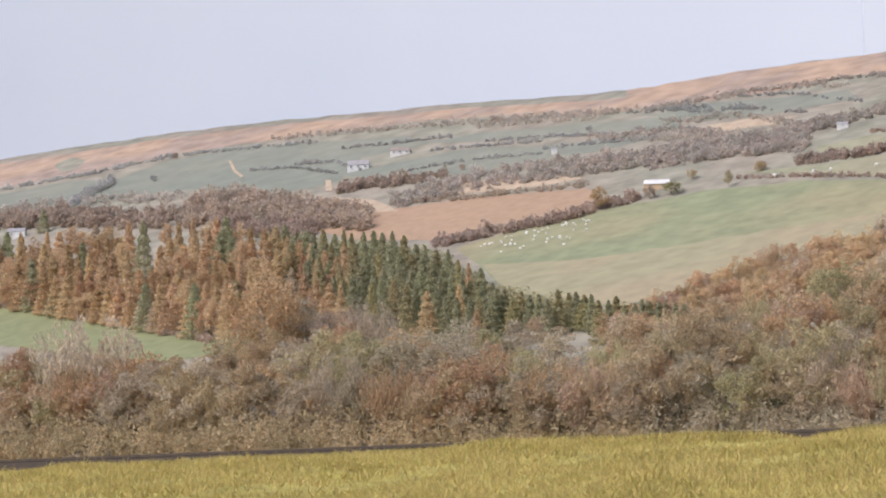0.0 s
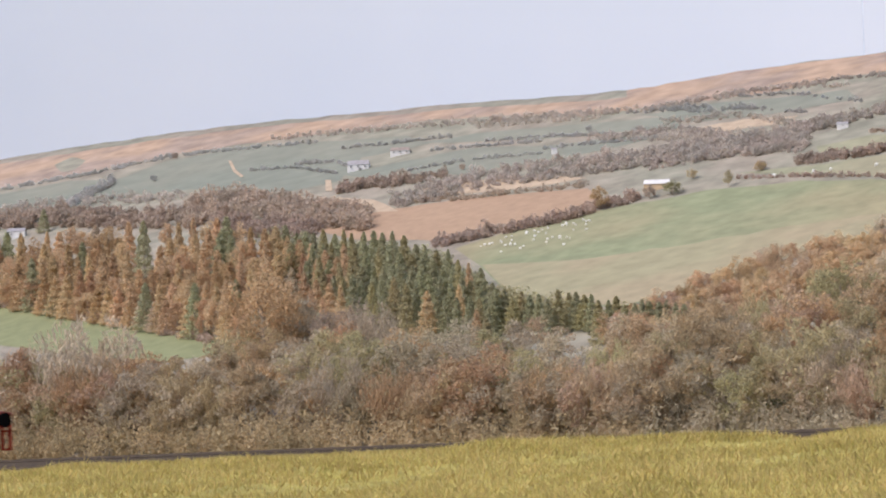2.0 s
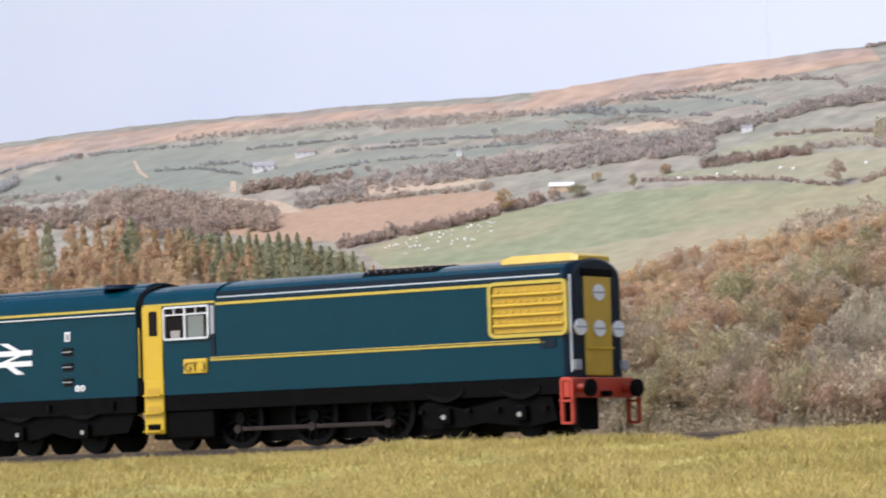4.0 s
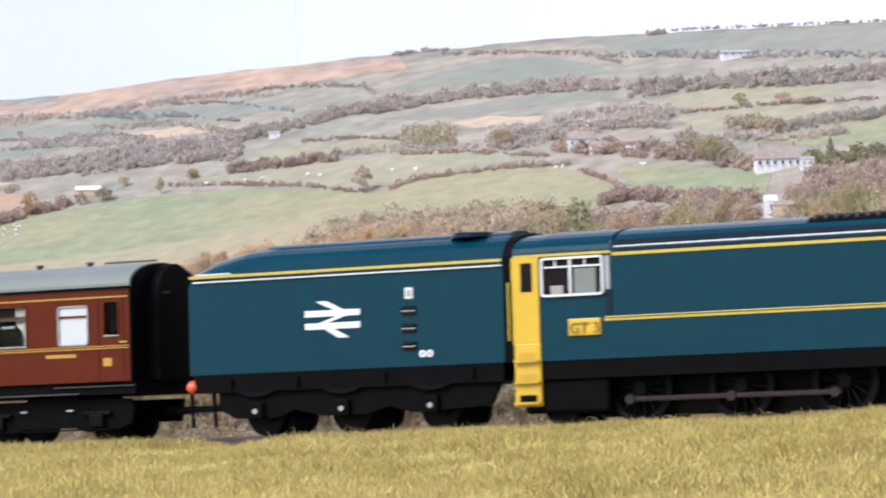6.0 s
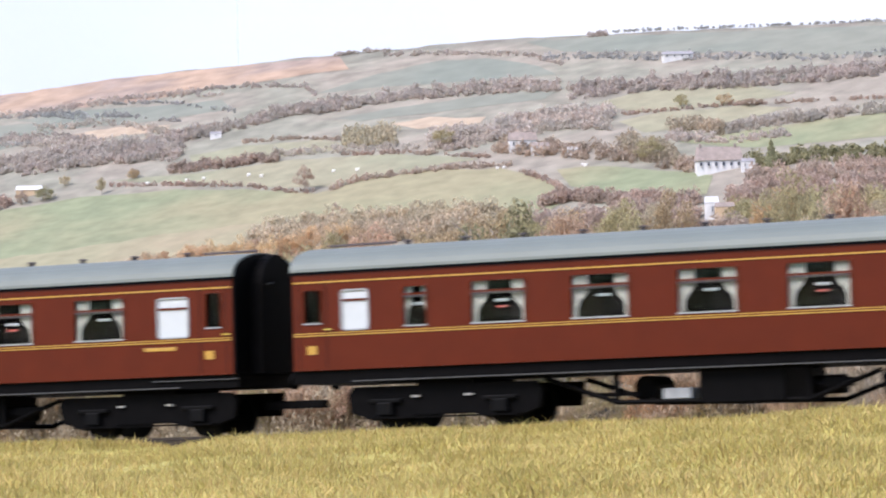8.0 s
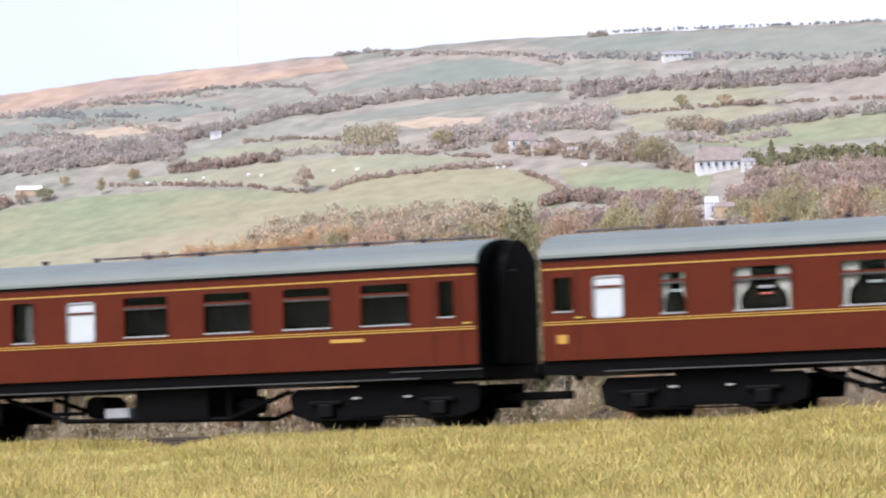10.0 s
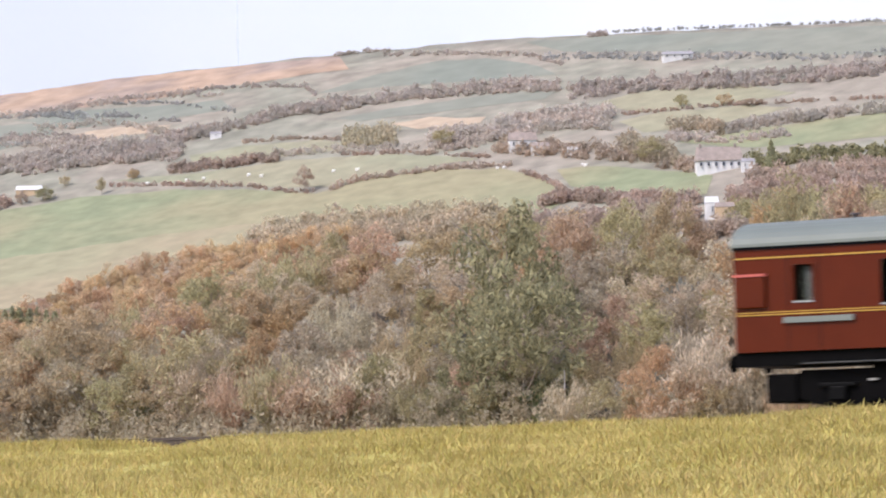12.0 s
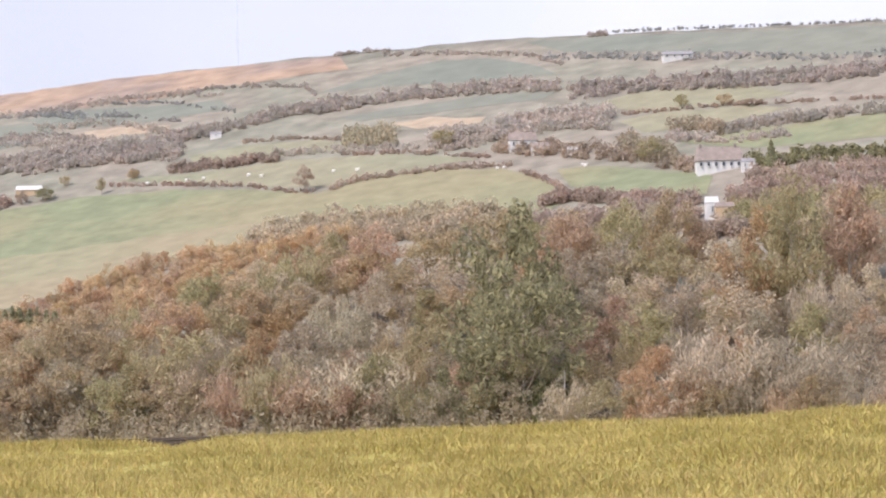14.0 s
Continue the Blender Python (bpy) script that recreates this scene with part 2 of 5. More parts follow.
# fields and moor: corners are camera-view positions, near to far
field("field", 'A', [(805, 440), (900, 410), (1060, 372), (1250, 338), (1420, 320), (1640, 318), (1640, 420), (1480, 430), (1250, 500), (1100, 545), (900, 520), (850, 470)], MEADOW, "big pale green sheep pasture on a hill shoulder")
field("field", 'A', [(852, 468), (1000, 462), (1200, 435), (1400, 400), (1640, 366), (1640, 418), (1480, 428), (1250, 498), (1100, 543), (900, 518)], MEADOW_TAN, "tan lower edge of the pasture above the conifers", 0.0010)
field("field", 'B', [(425, 334), (505, 342), (560, 342), (640, 318), (760, 302), (880, 298), (960, 315), (1010, 350), (960, 380), (700, 390), (560, 404), (425, 430)], MEADOW, "rounded green pasture below a dark hedge", 0.0008)
field("field", 'A', [(530, 405), (700, 368), (880, 345), (1040, 335), (1060, 352), (1000, 380), (860, 402), (770, 425), (640, 425)], PLOUGH, "bare reddish ploughed field beside a hedge")
field("field", 'A', [(535, 356), (600, 350), (660, 353), (705, 372), (640, 380), (560, 372)], STUBBLE, "patch of pale rough stubble by the wood")
field("field", 'A', [(715, 338), (820, 322), (980, 312), (1040, 314), (960, 330), (800, 345)], STUBBLE, "narrow pale stubble strip")
field("field", 'A', [(0, 538), (75, 546), (200, 572), (300, 585), (388, 598), (385, 630), (280, 640), (100, 625), (0, 610), (-120, 600), (-120, 535)], MEADOW_BRIGHT, "bright green meadow behind bare shrubs")
field("field", 'B', [(410, 574), (450, 560), (520, 545), (520, 590), (450, 610)], MEADOW_BRIGHT, "scrap of green meadow between the trees")
field("field", 'B', [(985, 300), (1060, 294), (1200, 304), (1262, 312), (1250, 345), (1110, 350), (1010, 330)], MEADOW, "green paddock in front of a white farmhouse")
field("field", 'B', [(195, 320), (360, 305), (520, 283), (700, 273), (850, 280), (740, 300), (600, 328), (500, 332), (350, 325)], MEADOW_DRY, "long pale green field with grazing sheep")
field("field", 'B', [(335, 276), (430, 258), (560, 248), (604, 252), (600, 268), (480, 280), (340, 285)], MEADOW_DRY, "narrow green field between hedges")
field("field", 'B', [(1200, 252), (1330, 230), (1450, 212), (1640, 190), (1640, 232), (1480, 250), (1330, 262)], MEADOW, "sloping green field below a wooded lane")
field("field", 'B', [(1060, 180), (1150, 160), (1320, 152), (1410, 165), (1290, 185), (1130, 200)], MEADOW_DRY, "high pale field with hedgerow trees")
field("field", 'B', [(1095, 215), (1180, 198), (1330, 186), (1400, 190), (1290, 215), (1140, 235)], MEADOW_DRY, "pale green field beside a copse")
field("field", 'B', [(595, 208), (720, 188), (860, 170), (1000, 156), (960, 175), (800, 195), (640, 214)], MEADOW_HAZED, "long thin green field below the wood")
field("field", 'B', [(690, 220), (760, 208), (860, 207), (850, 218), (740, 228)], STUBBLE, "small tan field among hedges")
field("field", 'B', [(560, 165), (640, 140), (760, 110), (860, 103), (950, 115), (985, 132), (860, 142), (700, 152)], MEADOW_HAZED, "hazy green field on the upper slope")
field("field", 'B', [(120, 240), (210, 226), (305, 221), (250, 236), (150, 246)], STUBBLE, "thin tan stubble strip far off")
field("field", 'B', [(0, 170), (200, 140), (420, 117), (600, 100), (618, 122), (420, 150), (250, 165), (60, 190), (0, 196)], MOOR, "rusty bracken moor on the hilltop")
field("field", 'A', [(-160, 318), (0, 291), (255, 251), (500, 220), (700, 203), (850, 188), (860, 204), (740, 216), (480, 248), (300, 275), (120, 312), (0, 334), (-160, 355)], MOOR, "rusty bracken moor on the long hilltop")
field("field", 'A', [(815, 191), (1030, 180), (1180, 166), (1330, 140), (1460, 118), (1500, 112), (1500, 134), (1340, 168), (1180, 186), (1040, 204), (900, 206), (815, 208)], MOOR, "orange brown moor along the ridge")
field("field", 'A', [(200, 320), (300, 285), (420, 262), (560, 252), (720, 240), (760, 255), (640, 280), (600, 320), (480, 345), (340, 335), (250, 345)], MEADOW_HAZED, "hazy green upland pasture with thin hedges")
field("field", 'A', [(600, 310), (720, 285), (830, 262), (960, 258), (1060, 246), (1200, 235), (1060, 268), (880, 300), (720, 322)], MEADOW_HAZED, "hazy valley meadows cut by hedges")
field("field", 'A', [(740, 255), (840, 236), (1000, 222), (1190, 208), (1210, 226), (1040, 240), (860, 250)], MEADOW_HAZED, "hazy pale fields below the moor")
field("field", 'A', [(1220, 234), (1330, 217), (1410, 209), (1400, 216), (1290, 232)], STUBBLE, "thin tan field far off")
field("field", 'A', [(1130, 205), (1270, 182), (1400, 172), (1500, 158), (1520, 175), (1380, 200), (1230, 216)], MEADOW_HAZED, "hazy green patchwork on the far slope")
field("field", 'B', [(930, 74), (1040, 66), (1300, 56), (1640, 40), (1640, 100), (1300, 92), (1120, 92), (1000, 92)], MEADOW_HAZED, "hazy grey green hilltop pasture")
field("field", 'A', [(-160, 365), (0, 345), (120, 322), (200, 318), (240, 345), (100, 372), (-160, 395)], MEADOW_HAZED, "hazy blue green slope at the valley end")

# ---- track, ballast and the grass bank in front of it ----
TRACK_Y = 0.881
track = tagged(new("railway_track"), "single railway track with dark rails on wooden sleepers", "railway track")
for side in (-1, 1):
    y = TRACK_Y + side * 0.00825
    prof = [(y - 0.0011, -0.0035), (y - 0.0011, -0.0031), (y - 0.0003, -0.0027), (y - 0.0003, -0.001), (y - 0.0005, -0.0008), (y - 0.0005, 0.0),
            (y + 0.0005, 0.0), (y + 0.0005, -0.0008), (y + 0.0003, -0.001), (y + 0.0003, -0.0027), (y + 0.0011, -0.0031), (y + 0.0011, -0.0035)]
    part("rail", extrude_profile(prof, [(-2.0, 1, 1, 0), (1.8, 1, 1, 0)]), RAIL, track)

CREST = [(-2.2, -4), (-1.04, -4), (-0.839, -3.4), (-0.788, -2.6), (-0.741, -1.9), (-0.654, -1.3), (-0.621, 0.0), (-0.574, 0.16), (-0.551, -0.18), (-0.543, -2.51),
         (-0.518, -2.43), (-0.509, -0.21), (-0.448, 0.32), (-0.384, 0.78), (-0.328, 1.71), (-0.252, 2.45), (2, 4)]
cx, cz = zip(*CREST)


def bank(x, y):
    """Height of the turf between the camera and the track."""
    top = np.interp(x, cx, cz) / 1000 - 0.0015
    k = np.clip((0.850 - y) / 0.3, 0, 2)
    lump = 0.0016 * np.sin(x * 41 + 3 * np.sin(y * 23)) * np.sin(y * 37 + 1.3) + 0.0008 * np.sin(x * 113 + y * 71)
    fall = np.where(y > 0.850, (y - 0.850) * 0.12, k * 0.0125 + k * k * 0.002)
    return top - fall + lump * np.clip((0.850 - y) / 0.05, 0, 1)


xs, ys = np.linspace(-1.9, 1.5, 220), np.linspace(0.10, 0.8685, 80)
gx, gy = np.meshgrid(xs, ys)
gz = bank(gx, gy)
verts = np.stack([gx.ravel(), gy.ravel(), gz.ravel()], 1).tolist()
w = len(xs)
faces = [(r * w + c, r * w + c + 1, (r + 1) * w + c + 1, (r + 1) * w + c) for r in range(len(ys) - 1) for c in range(w - 1)]
tagged(link_mesh("grass_bank", verts, faces, TURF, smooth=True), "yellow green turf bank sloping up to the track", "bank", kind="structure")

rng = np.random.default_rng(3)
N = 185000
by = 0.863 - 0.43 * rng.random(N) ** 1.25
ba = np.radians(19 + 28 * rng.random(N))
bx = -by * np.tan(ba)
bz = bank(bx, by) - 0.0003
tall = (0.0013 + 0.0014 * rng.random(N)) * (1 + 0.5 * (rng.random(N) > 0.96))
tall *= 0.95 + 0.2 * np.sin(bx * 67 + 2 * np.sin(by * 41)) * np.sin(by * 53 + bx * 19)
turn, lean = rng.random(N) * 2 * np.pi, rng.random(N) * 1.5
wd = 0.00011 + 0.00011 * rng.random(N)
ca, sa = np.cos(turn), np.sin(turn)
la = rng.random(N) * 2 * np.pi
lx, ly = np.cos(la) * lean * tall, np.sin(la) * lean * tall
P = np.empty((N, 5, 3))
for k, (side, h, ww, bend) in enumerate(((-1, 0, 1, 0), (1, 0, 1, 0), (1, 0.55, 0.8, 0.35), (-1, 0.55, 0.8, 0.35), (0, 1, 0, 1))):
    P[:, k, 0] = bx + side * ww * wd * ca + bend * lx
    P[:, k, 1] = by + side * ww * wd * sa + bend * ly
    P[:, k, 2] = bz + h * tall
idx = np.arange(N) * 5
faces = np.concatenate([np.stack([idx, idx + 1, idx + 2, idx + 3], 1), ], 0).tolist() + np.stack([idx + 3, idx + 2, idx + 4], 1).tolist()
tagged(link_mesh("grass", P.reshape(-1, 3).tolist(), faces, GRASS), "short yellow green grass fibres on the bank", "grass", kind="stuff")

# ballast bed and verge behind the rails
verts, faces = [], []
for i in range(120):
    x = -2.0 + 3.8 * i / 119
    for y, z in ((0.8665, -0.0052), (0.8705, -0.0036), (0.892, -0.0036), (0.90, -0.0062), (0.928, -0.0085), (0.988, -0.0125)):
        verts.append((x, y, z + 0.0004 * noise.noise(Vector((x * 60, y * 80, 0)))))
for i in range(119):
    for j in range(5):
        faces.append((i * 6 + j, (i + 1) * 6 + j, (i + 1) * 6 + j + 1, i * 6 + j + 1))
tagged(link_mesh("verge", verts, faces, SOIL, smooth=True), "brown ballast and leaf litter along the track", "verge", kind="structure")
N = 9000
verts, faces = [], []
for i in range(N):
    x, y = -1.15 + 0.95 * random.random(), 0.867 + 0.034 * random.random()
    r = 0.0003 + 0.0004 * random.random()
    b0 = len(verts)
    for dx, dy, dz in ((1, 0, 0), (-1, 0, 0), (0, 1, 0), (0, -1, 0), (0, 0, 1)):
        verts.append((x + dx * r * random.uniform(0.7, 1.3), y + dy * r, -0.0038 + dz * r * 1.2))
    for f in ((0, 2, 4), (2, 1, 4), (1, 3, 4), (3, 0, 4)):
        faces.append(tuple(b0 + k for k in f))
tagged(link_mesh("ballast", verts, faces, BALLAST), "grey brown ballast chippings between the sleepers", "ballast", kind="stuff")

# ---- the train: all places along the track in metres at 4.3 s ----
HW = 0.0177


def arch(hw, z0, ze, zt, n=14, power=1.0):
    """Cross-section of a vehicle: straight sides and an arched roof."""
    pts = [(-hw, z0), (-hw, ze)]
    for i in range(1, n):
        a = math.pi * (1 - i / n)
        pts.append((hw * math.cos(a), ze + (zt - ze) * math.sin(a) ** power))
    return pts + [(hw, ze), (hw, z0)]


def roof_shape(hw, ze, zt, n=14, drop=0.0012):
    pts = [(-hw, ze - drop), (-hw, ze)]
    for i in range(1, n):
        a = math.pi * (1 - i / n)
        pts.append((hw * math.cos(a), ze + (zt - ze) * math.sin(a)))
    return pts + [(hw, ze), (hw, ze - drop)]


def frame_bm(x0, x1, z0, z1, y, d, w, seg=3, rad=0.0):
    """A window or panel frame: a ring in the x-z plane with rounded corners."""
    def ring(x0, x1, z0, z1, r):
        if r <= 0:
            return [(x0, z0), (x1, z0), (x1, z1), (x0, z1)]
        pts = []
        for cx, cz, a0 in ((x1 - r, z0 + r, -90), (x1 - r, z1 - r, 0), (x0 + r, z1 - r, 90), (x0 + r, z0 + r, 180)):
            for i in range(seg + 1):
                a = radians(a0 + 90 * i / seg)
                pts.append((cx + r * math.cos(a), cz + r * math.sin(a)))
        return pts
    o = ring(x0, x1, z0, z1, rad)
    i_ = ring(x0 + w, x1 - w, z0 + w, z1 - w, max(rad - w, 0.0001) if rad else 0)
    bm = bmesh.new()
    quads = [[bm.verts.new((x, yy, z)) for x, z in pts] for yy in (y, y + d) for pts in (o, i_)]
    of, inf, ob_, ib = quads
    n = len(o)
    for k in range(n):
        j = (k + 1) % n
        bm.faces.new((of[k], of[j], inf[j], inf[k]))
        bm.faces.new((ob_[k], ob_[j], ib[j], ib[k]))
        bm.faces.new((of[k], of[j], ob_[j], ob_[k]))
        bm.faces.new((inf[k], inf[j], ib[j], ib[k]))
    return bm


def wheelset(parent, x, r, spokes=0, name="wheelset"):
    """Two wheels on an axle, turning about their middle."""
    global FIT
    saved_fit, FIT = FIT, Matrix.Diagonal((TALL, 1, TALL, 1))
    bm = cyl((0, -0.0085, 0), (0, 0.0085, 0), 0.0012, seg=8)
    if not spokes:
        for s in (-1, 1):
            y = s * 0.0085
            add_cyl(bm, (0, y - 0.0012, 0), (0, y + 0.0012, 0), r, seg=24)
            add_cyl(bm, (0, y - 0.0018, 0), (0, y + 0.0018, 0), r * 0.45, seg=16)
            add_cyl(bm, (0, y + s * -0.0012, 0), (0, y + s * -0.0017, 0), r * 1.09, seg=24)
    ob = part(name, bm, WHEEL, parent)
    for y in (-0.0085, 0.0085) if spokes else ():
        seg, bm = 28, bmesh.new()
        rings = [[bm.verts.new((rr * math.cos(2 * math.pi * i / seg), yy, rr * math.sin(2 * math.pi * i / seg))) for i in range(seg)]
                 for rr, yy in ((r, y - 0.0012), (r, y + 0.0012), (r * 0.82, y + 0.0012), (r * 0.82, y - 0.0012))]
        for a, b in zip(rings, rings[1:] + rings[:1]):
            for i in range(seg):
                bm.faces.new((a[i], a[(i + 1) % seg], b[(i + 1) % seg], b[i]))
        part("tyre", bm, WHEEL, ob)
        for i in range(spokes):
            a = 2 * math.pi * i / spokes
            part("spoke", cyl((0, y, 0), (r * 0.84 * math.cos(a), y, r * 0.84 * math.sin(a)), 0.0006, 0.0005, 6), WHEEL, ob)
        part("hub", cyl((0, y - 0.0015, 0), (0, y + 0.0015, 0), r * 0.2, seg=12), WHEEL, ob)
        part("crank_pin", cyl((0.0041, y - 0.001, 0.0008), (0.0041, y + 0.001, 0.0008), 0.0016, seg=8), WHEEL, ob)
    FIT = saved_fit
    ob.location = FIT @ Vector((x, 0, r))
    spinners.append((ob, ob.location.x, r * TALL))
    return ob


# part sizes read off the camera's view are rescaled to fit it: along the track and in height
TALL = 0.833
spinners = []
FRONT = -HW


def fit_matrix(at, along):
    return Matrix.Translation((at, 0, 0)) @ Matrix.Diagonal((along, 1, TALL, 1))


def leaf_spring(parent, x, z, w=0.015):
    pts = [(x - w / 2 + w * i / 10, z - 0.0028 * (1 - ((i - 5) / 5) ** 2)) for i in range(11)]
    pts += [(px, pz + 0.0016) for px, pz in reversed(pts)]
    part("leaf_spring", outline_prism(pts, -0.0150, 0.002), WHEEL, parent)


def axle_box(parent, x, z):
    bm = box(x - 0.0024, x + 0.0024, -0.0152, -0.012, z - 0.002, z + 0.0035, 0.0004)
    box_ob = part("axle_box", bm, BLACK, parent)
    part("axle_box_cover", cyl((x, -0.0157, z + 0.0004), (x, -0.0148, z + 0.0004), 0.0009, seg=12), STEEL, box_ob, "bright metal axle box cover")


# -- locomotive --
LW = 0.0145
FRONT = -LW
FIT = fit_matrix(-0.2594, 0.8934)
loco = tagged(new("locomotive"), "rail blue gas turbine model locomotive with yellow cab door and grille", "locomotive")
X0, X1 = -0.511, -0.3272
bm = extrude_profile(arch(LW, 0.021, 0.0562, 0.0634), [(-0.5015, 1, 1, 0.02), (-0.3302, 1, 1, 0.02)])
part("body", bm, BLUE, loco, smooth=False)
cab = extrude_profile(arch(LW * 0.985, 0.021, 0.0562, 0.0630), [(X0, 1, 1, 0.02), (-0.5013, 1, 1, 0.02)])
part("cab_rear", cab, BLUE, loco)
bm = extrude_profile(arch(LW * 0.998, 0.021, 0.0562, 0.0633), [(-0.3302, 1, 1, 0.02), (-0.3296, 1, 1, 0.02), (-0.3285, 0.96, 0.994, 0.02), (-0.3277, 0.89, 0.985, 0.02), (X1, 0.80, 0.972, 0.02)])
part("nose", bm, DARK_BLUE, loco, "dark blue rounded nose end", smooth=False)
# roof skin with ribs
bm = bmesh.new()
for xr in (-0.4775,):
    prof = roof_shape(LW + 0.00012, 0.0574, 0.0636)
    ring = extrude_profile([(y, z) for y, z in prof], [(xr - 0.00025, 1, 1, 0), (xr + 0.00025, 1, 1, 0)])
    tmp = bpy.data.meshes.new("tmp")
    ring.to_mesh(tmp)
    ring.free()
    bm.from_mesh(tmp)
    bpy.data.meshes.remove(tmp)
part("roof_seams", bm, BLUE, loco)
# lining and rails along the side
part("lining", box(-0.4770, -0.3285, FRONT - 0.0003, FRONT + 0.001, 0.0539, 0.0549), LINE_YELLOW, loco, "yellow lining strip")
part("lining", box(-0.5105, -0.4775, FRONT - 0.0003, FRONT + 0.001, 0.0548, 0.0556), LINE_YELLOW, loco, "yellow lining strip")
part("lining", box(-0.4800, -0.3370, FRONT - 0.0003, FRONT + 0.001, 0.0331, 0.0339), LINE_YELLOW, loco, "yellow lining strip")
part("side_rail", cyl((-0.4795, FRONT - 0.0005, 0.0343), (-0.339, FRONT - 0.0005, 0.0343), 0.0002, seg=8), LINE_YELLOW, loco, "yellow side rail")
part("roof_rail", box(-0.4765, -0.331, FRONT + 0.0001, FRONT + 0.0012, 0.0566, 0.0570), SILVER, loco, "bright metal roof rail")
part("roof_rail", box(-0.4765, -0.331, FRONT + 0.0016, FRONT + 0.0032, 0.0590, 0.0593), SILVER, loco, "bright metal roof rail")
part("roof_band", box(-0.4766, -0.331, FRONT + 0.0002, FRONT + 0.002, 0.0571, 0.0589), DARK_BLUE, loco)
part("gutter", box(-0.4768, -0.331, FRONT - 0.0001, FRONT + 0.001, 0.0553, 0.0561), DARK_BLUE, loco)
# grille in a raised yellow frame
grille = part("grille", box(-0.3575, -0.3290, FRONT - 0.0002, FRONT + 0.001, 0.0370, 0.0535), YELLOW_SHADED, loco, "yellow louvred side grille")
part("grille_frame", frame_bm(-0.3592, -0.3276, 0.0354, 0.0552, FRONT - 0.0009, 0.0014, 0.0012, 4, 0.0026), LINE_YELLOW, grille)
for i in range(4):
    z = 0.0392 + i * 0.0036
    part("slat", box(-0.3575, -0.3292, FRONT - 0.0011, FRONT - 0.0001, z, z + 0.0009, 0.0002), YELLOW, grille)
for i in range(4):
    for j in range(9):
        x = -0.3562 + j * 0.0030
        part("rivet", box(x, x + 0.0011, FRONT - 0.0006, FRONT - 0.0001, 0.0407 + i * 0.0036, 0.0413 + i * 0.0036), YELLOW, grille)
# cab door, window, plate, steps
door = part("cab_door", box(-0.5112, -0.5020, FRONT - 0.0002, FRONT + 0.0012, 0.0268, 0.0548), YELLOW, loco, "yellow cab door")
# cab glass is a near-black pad with the unlit cab put into its colour
part("door_window", box(-0.5080, -0.5042, FRONT - 0.0004, FRONT, 0.0436, 0.0530, 0.0001), UNLIT_DARK, door, "dark cab door window")
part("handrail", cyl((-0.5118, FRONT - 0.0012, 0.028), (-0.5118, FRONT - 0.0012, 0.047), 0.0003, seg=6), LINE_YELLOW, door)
win = part("cab_window", box(-0.5000, -0.4806, FRONT - 0.0002, FRONT + 0.0006, 0.0424, 0.0536), UNLIT_DARK, loco, "cab window in a white metal frame")
part("window_frame", frame_bm(-0.5008, -0.4797, 0.0416, 0.0543, FRONT - 0.0010, 0.0012, 0.0007, 3, 0.0012), SILVER, win)
part("mullion", box(-0.4913, -0.4906, FRONT - 0.0008, FRONT, 0.0424, 0.0536), WHITE, win)
part("mullion", box(-0.5000, -0.4806, FRONT - 0.0008, FRONT, 0.0509, 0.0514), WHITE, win)
for x in (-0.4962, -0.4862):
    part("mullion", box(x, x + 0.0004, FRONT - 0.0007, FRONT, 0.0512, 0.0536), WHITE, win)
part("seat_back", box(-0.4978, -0.4935, FRONT - 0.0005, FRONT, 0.0424, 0.0452, 0.0002), CURTAIN, win)
part("panel_inside", box(-0.4898, -0.4825, FRONT - 0.0004, FRONT, 0.0424, 0.0505), ROOF_GREY, win)
part("cab_recess", box(-0.4795, -0.4775, FRONT - 0.0003, FRONT + 0.0006, 0.0345, 0.0432), DARK_BLUE, loco)
part("cab_recess", box(-0.4795, -0.4778, FRONT - 0.0004, FRONT + 0.0006, 0.0432, 0.0540), PALE_GREY, loco)
plate = part("name_plate", box(-0.4920, -0.4812, FRONT - 0.0007, FRONT + 0.0005, 0.0287, 0.0342, 0.0003), YELLOW, loco, "yellow plate with dark raised letters")
txt = bpy.data.curves.new("letters", 'FONT')
txt.body, txt.size, txt.extrude, txt.align_x = "GT 3", 0.0048, 0.0002, 'CENTER'
tob = bpy.data.objects.new("tmp_text", txt)
scene.collection.objects.link(tob)
me = bpy.data.meshes.new_from_object(tob)
bpy.data.objects.remove(tob)
me.materials.append(YELLOW_SHADED)
let = new("lettering", me)
let.parent = plate
let.matrix_basis = FIT @ pose(-0.48645, FRONT - 0.0009, 0.0296, 90, 0, 0)
tagged(let, "dark yellow letters reading GT 3")
me.materials[0] = mat("letter_dark", (0.16, 0.1, 0.01), 0.5)
steps = part("cab_steps", box(-0.5108, -0.5018, FRONT - 0.0003, FRONT + 0.0008, 0.0064, 0.0268, 0.0003), YELLOW, loco, "yellow cab steps")
for i in range(3):
    z = 0.0080 + i * 0.0068
    # holes are raised pads whose shade is put into a darker colour
    part("toe_hole", box(-0.5092, -0.5034, FRONT - 0.0005, FRONT, z, z + 0.0022), YELLOW_SHADED if i else BLACK, steps)
    part("tread", box(-0.5104, -0.5022, FRONT - 0.0016, FRONT, z - 0.0008, z - 0.0002), YELLOW, steps)
